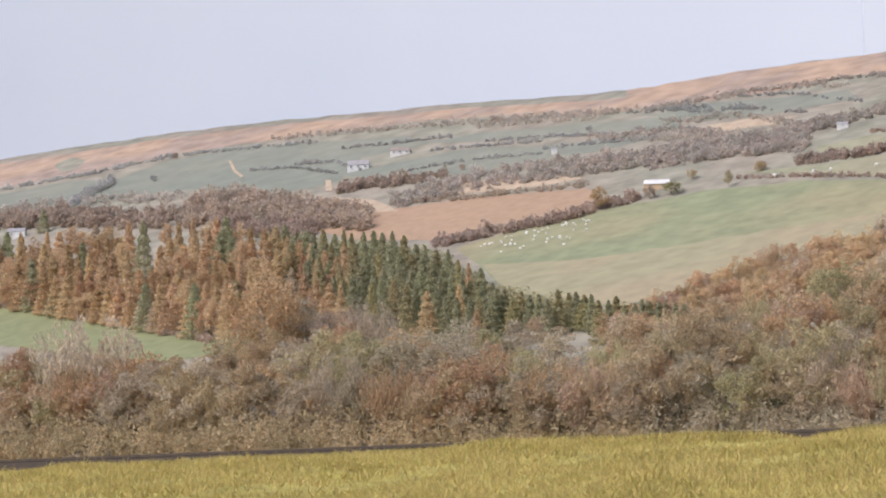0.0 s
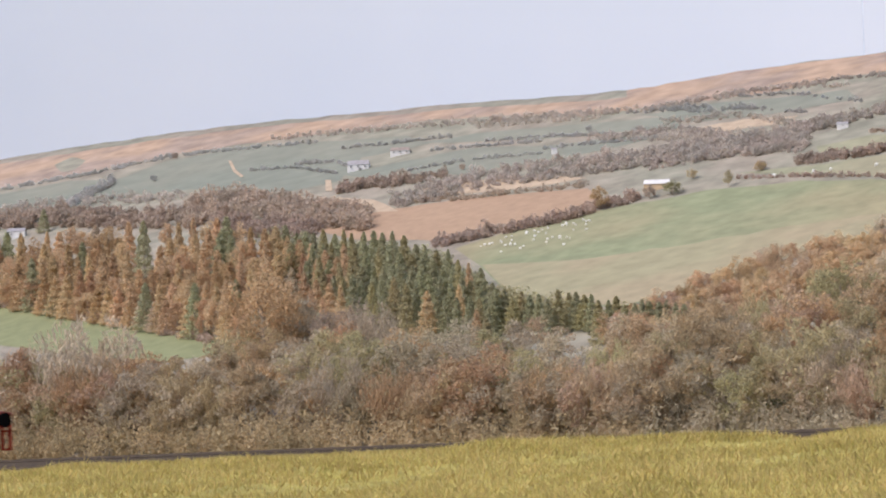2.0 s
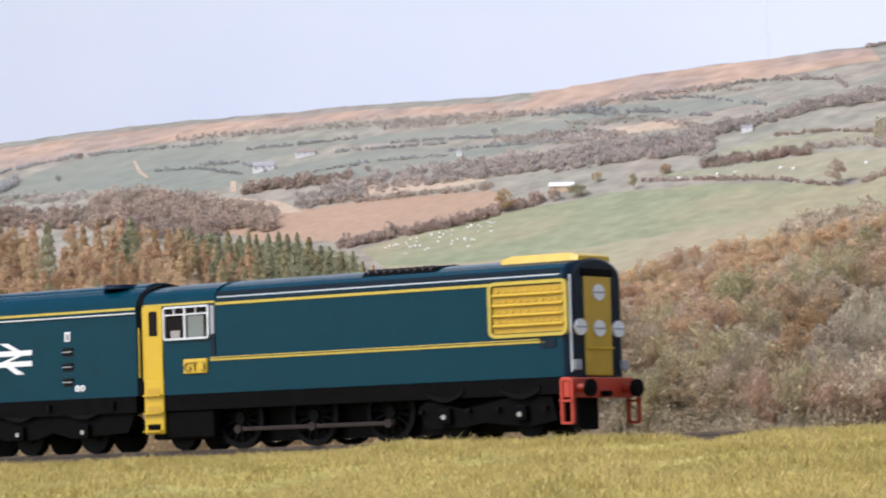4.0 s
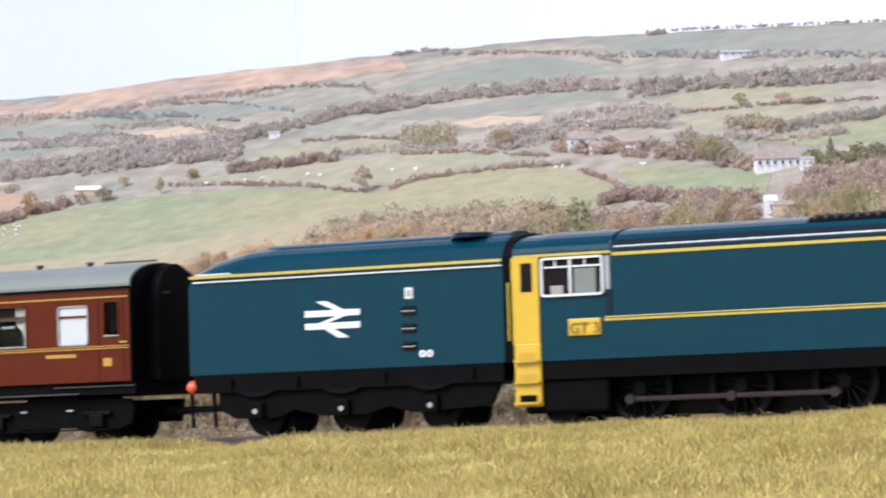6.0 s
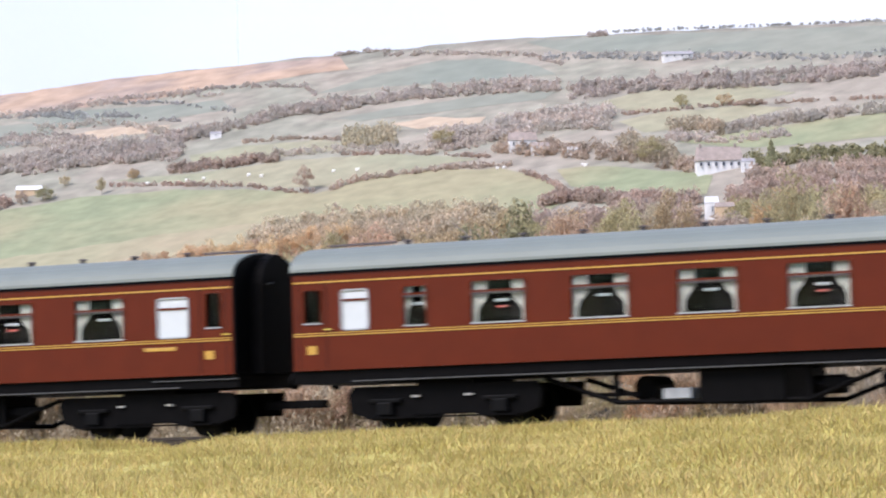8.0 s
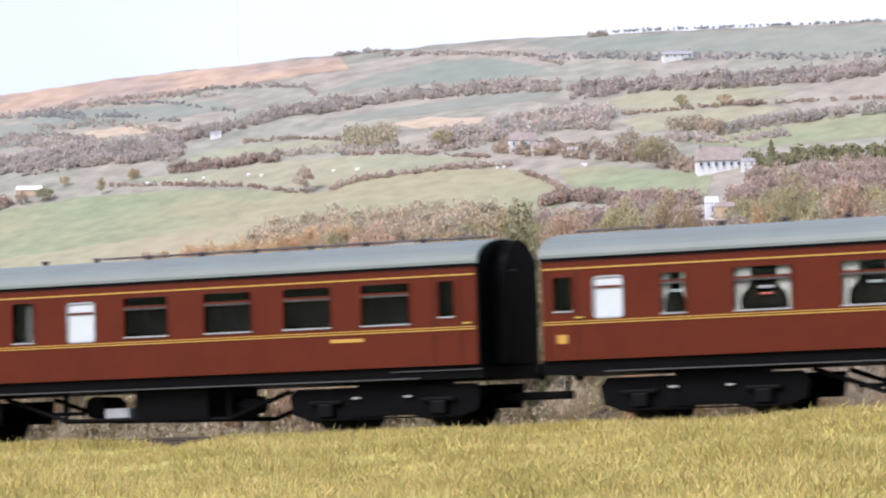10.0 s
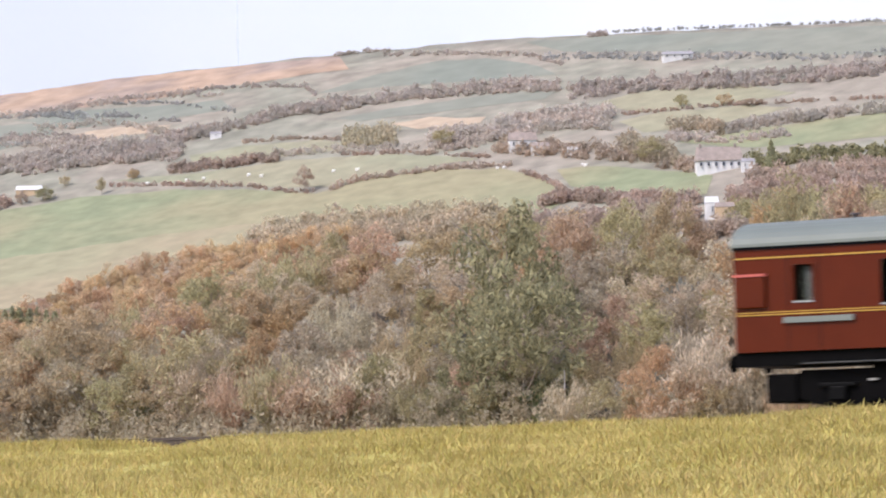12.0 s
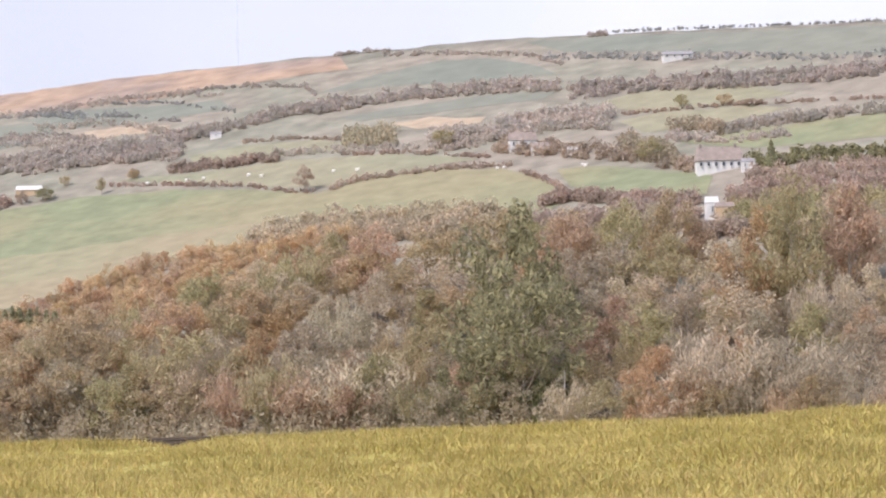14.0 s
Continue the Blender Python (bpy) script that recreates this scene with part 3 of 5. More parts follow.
# roof fittings
vent = part("roof_grille", extrude_profile([(-0.0112, 0.0610), (-0.009, 0.0626), (0, 0.0640), (0.009, 0.0626), (0.0112, 0.0610)], [(-0.4152, 1, 1, 0), (-0.3842, 1, 1, 0)]), BLACK, loco, "black roof grille")
for i in range(9):
    x = -0.4135 + i * 0.0033
    part("slat", box(x, x + 0.0006, -0.0100, 0.0, 0.0618, 0.0634), VENT_GREY, vent)
part("roof_hatch", extrude_profile([(-0.009, 0.0618), (-0.0082, 0.0646), (0.0082, 0.0646), (0.009, 0.0618)], [(-0.3585, 1, 0.6, 0.0618), (-0.3545, 1, 1, 0.0618), (-0.331, 1, 1, 0.0618), (-0.328, 0.95, 0.6, 0.0618)]), YELLOW, loco, "yellow roof hatch")
# front face
fx = X1
face = part("front_door", box(fx - 0.002, fx + 0.0004, -0.0070, 0.0070, 0.0212, 0.0575, 0.0004), YELLOW_SHADED, loco, "yellow front panel")
part("front_step", box(fx, fx + 0.0012, -0.0068, 0.0068, 0.0306, 0.0313), YELLOW, face)
part("front_hood", box(fx - 0.001, fx + 0.0006, -0.0082, 0.0082, 0.0560, 0.0590, 0.0004), BLACK, face)
for y, z in ((0.0, 0.0505), (-0.0098, 0.0382), (0.0, 0.0378), (0.0098, 0.0378)):
    disc = part("marker_disc", cyl((fx + 0.0002, y, z), (fx + 0.0010, y, z), 0.0029, seg=20), WHITE, loco, "white folding marker disc")
    part("disc_hinge", box(fx + 0.0009, fx + 0.0013, y - 0.0028, y + 0.0028, z - 0.0003, z + 0.0003), PALE_GREY, disc)
for y in (-0.0122, 0.0122):
    part("lamp_bracket", box(fx, fx + 0.0016, y - 0.0014, y + 0.0014, 0.0232, 0.0268, 0.0003), PALE_GREY, loco)
part("handrail", cyl((-0.3266, FRONT - 0.0002, 0.0225), (-0.3266, FRONT - 0.0002, 0.0565), 0.00035, seg=6), SILVER, loco, "bright corner handrail")
part("side_louvre", box(-0.3388, -0.3326, FRONT - 0.0003, FRONT, 0.0313, 0.0342), DARK_BLUE, loco)
beam = part("buffer_beam", box(-0.3300, -0.3262, -0.0168, 0.0168, 0.0135, 0.0206, 0.0003), RED, loco, "red buffer beam")
for y in (-0.0122, 0.0122):
    buf = part("buffer", cyl((-0.3262, y, 0.0168), (-0.3222, y, 0.0168), 0.0017, 0.0014, 14), RED, beam)
    part("buffer_head", cyl((-0.3222, y, 0.0168), (-0.3210, y, 0.0168), 0.0031, seg=20), BLACK, buf, "black buffer head")
    part("front_step_frame", frame_bm(-0.3297, -0.3247, 0.0042, 0.0202, (y / 0.0122) * 0.0172, 0.0012, 0.0009, 3, 0.0008), RED, loco, "red front step frame")
    part("front_step_tread", box(-0.3297, -0.3247, (y / 0.0122) * 0.0172 - 0.0003, (y / 0.0122) * 0.0172 + 0.0014, 0.0120, 0.0128), RED, loco)
part("coupling_hook", box(-0.3262, -0.3227, -0.001, 0.001, 0.0138, 0.0158, 0.0003), BLACK, beam)
# running gear
part("main_frame", box(-0.5100, -0.3285, -0.0145, 0.0145, 0.0150, 0.0208), BLACK, loco)
# inner frame widened into a black plate that paints shade between the wheels
part("inner_frame_shade", box(-0.4900, -0.333, -0.0066, 0.0066, 0.0025, 0.0152), BLACK, loco)
part("ash_box", box(-0.5085, -0.4800, -0.0135, 0.010, 0.0042, 0.0155, 0.001), BLACK, loco)
for x in (-0.4715, -0.4385, -0.4055):
    wheelset(loco, x, 0.0112, 14, "driving_wheels")
FIT = fit_matrix(0, 0.8934)
rod = part("coupling_rod", box(-0.0350, 0.0350, -0.0120, -0.0112, -0.0008, 0.0008, 0.0003), ROD_BROWN, loco, "brown oily coupling rod")
for x in (-0.0330, 0.0, 0.0330):
    part("rod_bush", cyl((x, -0.0124, 0), (x, -0.0108, 0), 0.0016, seg=12), ROD_BROWN, rod)
FIT = fit_matrix(-0.2594, 0.8934)
for x in (-0.3785, -0.3475):
    wheelset(loco, x, 0.0062)
    leaf_spring(loco, x, 0.0165, 0.016)
    axle_box(loco, x, 0.0080)
part("bogie_frame", outline_prism([(-0.390, 0.0125), (-0.386, 0.0145), (-0.372, 0.011), (-0.363, 0.0125), (-0.353, 0.0145), (-0.336, 0.0145), (-0.334, 0.006), (-0.344, 0.004), (-0.352, 0.0045), (-0.363, 0.006), (-0.372, 0.0045), (-0.388, 0.0045)], -0.0135, 0.0016), BLACK, loco)
for x in (-0.3885, -0.3690, -0.3570, -0.3380):
    part("bolt", cyl((x, -0.0150, 0.0105), (x, -0.0135, 0.0105), 0.0009, seg=8), WHEEL, loco)
part("guard_iron", box(-0.3300, -0.3285, -0.0100, -0.0085, 0.0015, 0.0140), BLACK, loco)
for x in (-0.498,):
    wheelset(loco, x, 0.0062)

# -- tender --
tender = tagged(new("tender"), "rail blue tender with white arrow emblem and yellow lining", "tender")
prof = arch(LW, 0.0212, 0.0555, 0.0652)
bm = extrude_profile(prof, [(-0.6280, 0.99, 0.84, 0.021), (-0.6205, 1, 0.91, 0.021), (-0.6090, 1, 0.970, 0.021), (-0.600, 1, 0.985, 0.021), (-0.5142, 1, 0.985, 0.021)])
part("body", bm, BLUE, tender)
bm = extrude_profile([(y * 0.55, 0.0650 + (z - 0.0652) * 0.25) for y, z in arch(LW, 0.0555, 0.0556, 0.0652)[1:-1]], [(-0.6035, 0.8, 1, 0.06), (-0.599, 1, 1, 0.06), (-0.5155, 1, 1, 0.06)])
part("roof_casing", bm, BLUE, tender)
part("filler_hatch", cyl((-0.5290, -0.005, 0.0630), (-0.5290, -0.005, 0.0646), 0.0075, 0.0065, 20), DARK_BLUE, tender, "dark roof filler hatch")
part("lining", box(-0.6275, -0.5145, FRONT - 0.0003, FRONT + 0.001, 0.0541, 0.0550), LINE_YELLOW, tender, "yellow lining strip")
part("side_rail", box(-0.6258, -0.5145, FRONT - 0.0006, FRONT + 0.0002, 0.0526, 0.0530), WHITE, tender, "bright white side rail")
for a, b in ((-0.6255, -0.612), (-0.606, -0.5925), (-0.5905, -0.560), (-0.549, -0.527), (-0.525, -0.515)):
    part("roof_rail", box(a, b, FRONT + 0.0002, FRONT + 0.0010, 0.0552, 0.0556), SILVER, tender, "bright metal roof rail")
part("bellows", extrude_profile(arch(LW * 0.985, 0.0212, 0.0560, 0.0640), [(-0.5141, 1, 1, 0.02), (-0.5113, 1, 1, 0.02)]), BLACK, tender, "black rubber bellows")
ex, ez = -0.5746, 0.0381


def bar(points):
    part("emblem_bar", outline_prism([(ex + x * 0.00108, ez + z * 0.00098) for x, z in points], FRONT - 0.0003, 0.0005), WHITE, tender, "white arrow emblem")


bar([(-9.2, 1.0), (9.2, 1.0), (9.2, 3.1), (-9.2, 3.1)])
bar([(-9.2, -3.3), (9.2, -3.3), (9.2, -1.2), (-9.2, -1.2)])
bar([(-5.6, 6.2), (-1.8, 6.2), (3.6, 3.1), (0.6, 3.1)])
bar([(1.6, 1.0), (4.4, 1.0), (-1.6, -1.2), (-4.4, -1.2)])
bar([(-2.6, -3.3), (0.4, -3.3), (5.6, -6.4), (1.8, -6.4)])
for z in (0.0395, 0.0337, 0.0278):
    lv = part("louvre", box(-0.5497, -0.5447, FRONT - 0.0002, FRONT + 0.0003, z - 0.0016, z + 0.0016), UNLIT_DARK, tender, "small dark louvre")
    part("slat", box(-0.5495, -0.5449, FRONT - 0.0007, FRONT - 0.0002, z - 0.0002, z + 0.0002), PALE_GREY, lv)
    part("slat", box(-0.5495, -0.5449, FRONT - 0.0007, FRONT - 0.0002, z + 0.0009, z + 0.0012), DARK_BLUE, lv)
notice = part("notice_panel", box(-0.5484, -0.5457, FRONT - 0.0003, FRONT + 0.0003, 0.0436, 0.0472), WHITE, tender, "small white notice panel")
part("notice_mark", box(-0.5478, -0.5463, FRONT - 0.0005, FRONT - 0.0002, 0.0442, 0.0464), PALE_GREY, notice)
for x in (-0.5427, -0.5402):
    part("marking", frame_bm(x - 0.0011, x + 0.0011, 0.0240, 0.0264, FRONT - 0.0003, 0.0004, 0.0007, 3, 0.0010), WHITE, tender, "small white marking")
part("frame", box(-0.6260, -0.5145, -0.0150, 0.0150, 0.0150, 0.0211), BLACK, tender)
part("side_frame", outline_prism([(-0.6180, 0.0155), (-0.6180, 0.0095), (-0.6120, 0.0060), (-0.5960, 0.0060), (-0.5900, 0.0085), (-0.5800, 0.0060), (-0.5640, 0.0060), (-0.5560, 0.0085), (-0.5470, 0.0060), (-0.5200, 0.0075), (-0.5160, 0.0155)], -0.0136, 0.0016), BLACK, tender)
for x in (-0.6033, -0.5718, -0.5401):
    wheelset(tender, x, 0.0075)
    leaf_spring(tender, x, 0.0160, 0.0175)
    axle_box(tender, x, 0.0078)
for x in (-0.6120, -0.5876, -0.5560, -0.5250):
    part("spring_hanger", cyl((x, -0.0155, 0.0195), (x, -0.0155, 0.0165), 0.0007, seg=8), WHEEL, tender)
bm = bmesh.new()
bmesh.ops.create_uvsphere(bm, u_segments=16, v_segments=10, radius=0.0024, matrix=Matrix.Translation((-0.6272, -0.0135, 0.0172)))
part("buffer_cover", bm, ORANGE, tender, "round orange buffer cover", smooth=True)
part("coupling", box(-0.6480, -0.6262, -0.0012, 0.0012, 0.0090, 0.0112, 0.0003), BLACK, tender)
part("brake_pipe", cyl((-0.6290, -0.0125, 0.0150), (-0.6285, -0.0125, 0.0035), 0.0007, seg=6), BLACK, tender)
part("brake_pipe", cyl((-0.6205, -0.0125, 0.0150), (-0.6200, -0.0125, 0.0035), 0.0007, seg=6), BLACK, tender)


FRONT = -HW


# -- coaches --
def curtain_pair(parent, x0, x1, z0, z1):
    w = x1 - x0
    n = 8
    for s in (-1, 1):
        pts = []
        for i in range(n + 1):
            k = i / n
            wid = w * (0.09 + 0.18 * min(1, max(0, (k - 0.28) / 0.28)) ** 1.5)
            pts.append((wid, z0 + (z1 - z0) * k))
        edge = (x0, 1) if s < 0 else (x1, -1)
        outline = [(edge[0], z0)] + [(edge[0] + edge[1] * a, z) for a, z in pts] + [(edge[0], z1)]
        part("curtain", outline_prism(outline, FRONT + 0.0010, 0.0005), CURTAIN, parent, "cream tied-back curtain")


def coach(label, xr, windows, brake=False):
    """A bogie coach whose right end is at xr; windows: (from, to, low, high, kind) in mm from its left end."""
    global FIT
    c = tagged(new("coach"), label, "coach", "train coaches")
    FIT = fit_matrix(xr, 0.9047)
    L = 0.257
    xl, xr = -L, 0.0
    zb, zt = 0.0204, 0.0532
    # near side wall with openings
    side = bmesh.new()
    add_box(side, xl, xr, FRONT, FRONT + 0.0009, zb, 0.0335)
    add_box(side, xl, xr, FRONT, FRONT + 0.0009, 0.0480, zt)
    at = xl
    for a, b, lo, hi, kind in windows:
        add_box(side, at, xl + a / 1000, FRONT, FRONT + 0.0009, 0.0335, 0.0480)
        if lo > 33.5:
            add_box(side, xl + a / 1000, xl + b / 1000, FRONT, FRONT + 0.0009, 0.0335, lo / 1000)
        if hi < 48:
            add_box(side, xl + a / 1000, xl + b / 1000, FRONT, FRONT + 0.0009, hi / 1000, 0.0480)
        at = xl + b / 1000
    add_box(side, at, xr, FRONT, FRONT + 0.0009, 0.0335, 0.0480)
    bmesh.ops.remove_doubles(side, verts=side.verts, dist=1e-7)
    part("side_wall", side, MAROON, c)
    part("far_wall", box(xl, xr, HW - 0.0009, HW, zb, zt), MAROON, c)
    part("end_wall", box(xl, xl + 0.0009, FRONT + 0.0009, HW - 0.0009, zb, zt), MAROON if brake else BLACK, c)
    part("end_wall", box(xr - 0.0009, xr, FRONT + 0.0009, HW - 0.0009, zb, zt), BLACK, c)
    part("floor", box(xl + 0.0009, xr - 0.0009, FRONT + 0.0009, HW - 0.0009, zb, zb + 0.001), UNLIT_DARK, c)
    # dark sheet added behind the glass so the windows look unlit
    part("dark_backing", box(xl + 0.001, xr - 0.001, -0.0100, -0.0092, zb + 0.001, zt - 0.0005), UNLIT_DARK, c)
    roof = part("roof", extrude_profile(roof_shape(HW + 0.0004, 0.0541, 0.0618), [(xl - 0.0006, 1, 1, 0), (xr + 0.0006, 1, 1, 0)]), ROOF_GREY, c, "grey curved roof")
    part("gutter", box(xl - 0.0004, xr + 0.0004, FRONT - 0.0005, FRONT + 0.0012, 0.0522, 0.0531), BLACK, c)
    for z, h in ((0.0493, 0.0005), (0.0317, 0.0004), (0.0325, 0.0003)):
        part("lining", box(xl + 0.0004, xr - 0.0004, FRONT - 0.00025, FRONT + 0.0004, z, z + h), COACH_LINE, c, "gold lining")
    for a, b, lo, hi, kind in windows:
        x0, x1, z0, z1 = xl + a / 1000, xl + b / 1000, lo / 1000, hi / 1000
        if kind == "frost":
            w = part("window", box(x0 - 0.0001, x1 + 0.0001, FRONT + 0.0002, FRONT + 0.0008, z0, z1), FROST, c, "frosted white window")
            part("window_bar", box(x0, x1, FRONT - 0.0002, FRONT + 0.0004, z0 + 0.0094, z0 + 0.0101), MAROON, w)
            part("window_frame", frame_bm(x0 - 0.0003, x1 + 0.0003, z0 - 0.0003, z1 + 0.0003, FRONT - 0.0003, 0.0006, 0.0005, 3, 0.0014), PALE_GREY, w)
            continue
        w = part("window", frame_bm(x0 - 0.0003, x1 + 0.0003, z0 - 0.0003, z1 + 0.0003, FRONT - 0.0003, 0.0006, 0.0005, 3, 0.0012), MAROON, c, "dark side window in a maroon frame")
        part("window_sill", box(x0, x1, FRONT - 0.0004, FRONT + 0.0003, z0 - 0.0002, z0 + 0.0003), PALE_GREY, w, "thin bright window sill")
        if kind in ("curtain", "seats", "narrow"):
            part("window_bar", box(x0, x1, FRONT - 0.0002, FRONT + 0.0006, z0 + 0.0094, z0 + 0.0099), TRIM_GREY, w)
            part("window_bar", box(x0, x1, FRONT - 0.0002, FRONT + 0.0005, z0 + 0.0100, z0 + 0.0107), MAROON, w)
        if kind in ("curtain", "narrow"):
            curtain_pair(w, x0, x1, z0, z1)
            xm = (x0 + x1) / 2
            part("table_lamp", box(xm - 0.0024, xm + 0.0024, FRONT + 0.0022, FRONT + 0.0030, z0 + 0.0068, z0 + 0.0077, 0.0003), TABLE_WHITE, w, "small white lamp shade")
            if kind == "curtain" and int(a) % 2:
                part("table_edge", box(xm - 0.0018, xm + 0.0018, FRONT + 0.0022, FRONT + 0.0030, z0 + 0.0049, z0 + 0.0055), TABLE_RED, w, "red table edge")
        if kind == "barred":
            for i in range(5):
                z = z0 + 0.0015 + i * 0.0023
                part("window_bar", box(x0, x1, FRONT + 0.0002, FRONT + 0.0007, z, z + 0.0004), ROOF_GREY, w)
        if kind == "blind":
            part("blind", box((x0 + x1) / 2, x1, FRONT + 0.0016, FRONT + 0.0020, z0 + 0.0006, z1 - 0.0008), TRIM_GREY, w, "grey pulled blind")
        pane = part("pane", box(x0, x1, FRONT + 0.0005, FRONT + 0.0007, z0, z1), PANE, w)
        pane.visible_shadow = False
    # door shut lines and hinges next to the end windows
    for x in ((xl + 0.0022, xl + 0.0118, xr - 0.0118, xr - 0.0022) if not brake else (xl + 0.0165, xl + 0.0262, xl + 0.056, xl + 0.0735, xr - 0.0142, xr - 0.0052)):
        part("door_seam", box(x - 0.00012, x + 0.00012, FRONT - 0.0001, FRONT + 0.0003, 0.0210, 0.0505), UNLIT_DARK, c)
    for x in (xl + 0.0125, xr - 0.0021) if not brake else (xr - 0.003,):
        h = part("door_handle", box(x - 0.0012, x + 0.0012, FRONT - 0.0008, FRONT - 0.0002, 0.0336, 0.0341), LINE_YELLOW, c, "brass door handle")
    for x in (xl + 0.0066, xr - 0.0085) if not brake else ():
        part("class_mark", box(x - 0.0016, x + 0.0016, FRONT - 0.0002, FRONT + 0.0003, 0.0257, 0.0285), COACH_LINE, c, "small gold marking")
    x = xr - 0.0265 if not brake else xr - 0.0445
    part("number_bar", box(x - 0.0058, x + 0.0058, FRONT - 0.0002, FRONT + 0.0003, 0.0291, 0.0303, 0.0001), COACH_LINE, c, "gold number bar")
    if brake:
        part("end_step", box(xl + 0.0075, xl + 0.0170, -0.0145, 0.0145, 0.0045, 0.0135, 0.0006), BLACK, c)
        for a, b in ((15.2, 36.5), (60, 81)):
            part("door_board", box(xl + a / 1000, xl + b / 1000, FRONT - 0.0009, FRONT + 0.0003, 0.0291, 0.0309), ROOF_GREY, c, "grey door footboard")
        part("number_bar", box(xl + 0.0625, xl + 0.0685, FRONT - 0.0003, FRONT + 0.0003, 0.0277, 0.0287), COACH_LINE, c, "gold number bar")
        duck = part("lookout", box(xl + 0.0004, xl + 0.0100, FRONT - 0.0012, FRONT + 0.0002, 0.0340, 0.0440, 0.0004), MAROON, c, "maroon guard's lookout")
        # brighter red strip: the highlight on the lookout's top edge put into colour
        part("lookout_highlight", box(xl + 0.0002, xl + 0.0102, FRONT - 0.0015, FRONT, 0.0438, 0.0446), TABLE_RED, duck)
    # ends and gangways
    def gangway(x, d, k):
        shape = [(y * k, z) for y, z in arch(HW, 0.0206, 0.0480, 0.0608)]
        g = part("gangway", extrude_profile(shape, [(x, 1, 1, 0.02), (x + d, 1, 1, 0.02)]), BLACK, c, "black corridor connection")
        for i in range(2):
            xx = x + d * (0.45 + 0.5 * i)
            part("bellows_rib", extrude_profile([(y * 1.03, z + 0.0003) for y, z in shape], [(xx - 0.0003, 1, 1, 0.02), (xx + 0.0003, 1, 1, 0.02)]), BLACK, g)
        part("gangway_handle", cyl((x + d * 0.9, -0.008, 0.0505), (x + d + 0.0006, -0.004, 0.0512), 0.0003, seg=6), TRIM_GREY, g)
    part("end_panel", extrude_profile(arch(HW * 0.995, 0.0206, 0.0532, 0.0614), [(xr, 1, 1, 0.02), (xr + 0.0008, 1, 1, 0.02)]), BLACK, c, "black arched coach end")
    gangway(xr + 0.0008, 0.0042, 0.52)
    if not brake:
        gangway(xl - 0.0042, 0.0042, 0.52)
    # roof vents
    n_v = 11
    for i in range(n_v):
        x = xl + 0.030 + i * (L - 0.058) / (n_v - 1)
        bm = cyl((x, 0, 0.0614), (x, 0, 0.0629), 0.0011, 0.0009, 10)
        add_cyl(bm, (x, 0, 0.0629), (x, 0, 0.0634), 0.0017, 0.0012, 10)
        part("roof_vent", bm, VENT_GREY, roof)
    if brake:
        part("roof_pipe", cyl((xl + 0.112, 0.0, 0.0629), (xr - 0.006, 0.0, 0.0629), 0.0004, seg=6), VENT_GREY, roof)
    else:
        part("roof_pipe", cyl((xl + 0.002, 0.0, 0.0627), (xl + 0.026, 0.0, 0.0629), 0.0004, seg=6), VENT_GREY, roof)
        part("roof_pipe", cyl((xr - 0.022, 0.0, 0.0627), (xr - 0.002, 0.0, 0.0627), 0.0004, seg=6), VENT_GREY, roof)
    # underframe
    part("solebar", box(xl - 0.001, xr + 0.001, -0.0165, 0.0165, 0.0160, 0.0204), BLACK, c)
    part("foot_board", box(xl + 0.020, xr - 0.02, -0.0176, -0.0164, 0.0163, 0.0167), TRIM_GREY, c)
    part("foot_board", box(xr - 0.030, xr + 0.001, -0.0172, -0.0160, 0.0187, 0.0190), TRIM_GREY, c)
    tr = [(83, 15.0), (106, 6.6), (167, 5.6), (189, 14.0)]
    for (a, z), (b, z2) in zip(tr, tr[1:]):
        for y in (-0.0125, 0.0125):
            part("truss_rod", cyl((xl + a / 1000, y, z / 1000), (xl + b / 1000, y, z2 / 1000), 0.0008, seg=8), BLACK, c)
    for a in (106, 167):
        part("queen_post", box(xl + a / 1000 - 0.0007, xl + a / 1000 + 0.0007, -0.0132, -0.0118, 0.006, 0.0165), BLACK, c)
    part("battery_box", box(xl + 0.133, xl + 0.160, -0.0140, 0.0140, 0.0052, 0.0162, 0.0005), BLACK, c)
    part("equipment_box", box(xl + 0.121, xl + 0.130, -0.0130, -0.0060, 0.0070, 0.0105, 0.0004), PALE_GREY, c, "grey equipment box")
    part("vacuum_cylinder", cyl((xl + 0.112, -0.006, 0.0112), (xl + 0.112, 0.006, 0.0112), 0.0038, seg=14), BLACK, c)
    part("brake_lever", box(xl + 0.096, xl + 0.112, -0.0118, -0.0108, 0.0085, 0.0098), BLACK, c)
    part("brake_lever", box(xl + 0.171, xl + 0.180, -0.0118, -0.0108, 0.0092, 0.0120), BLACK, c)
    part("dynamo", cyl((xl + 0.165, -0.008, 0.0100), (xl + 0.176, -0.008, 0.0100), 0.0030, seg=12), BLACK, c)
    for centre in (49, 222):
        xc = xl + centre / 1000
        bog = part("bogie", outline_prism([(xc - 0.033, 0.0120), (xc - 0.031, 0.0145), (xc + 0.031, 0.0145), (xc + 0.033, 0.0120), (xc + 0.032, 0.0060), (xc + 0.024, 0.0032), (xc + 0.015, 0.0032), (xc + 0.010, 0.0048), (xc - 0.010, 0.0048), (xc - 0.015, 0.0032), (xc - 0.024, 0.0032), (xc - 0.032, 0.0060)], -0.0135, 0.0016), BLACK, c)
        part("bogie_beam", box(xc - 0.010, xc + 0.010, -0.0118, 0.0118, 0.0060, 0.0162), BLACK, bog)
        part("bogie_frame", outline_prism([(xc - 0.033, 0.0145), (xc + 0.033, 0.0145), (xc + 0.032, 0.0065), (xc - 0.032, 0.0065)], 0.0120, 0.0016), BLACK, bog)
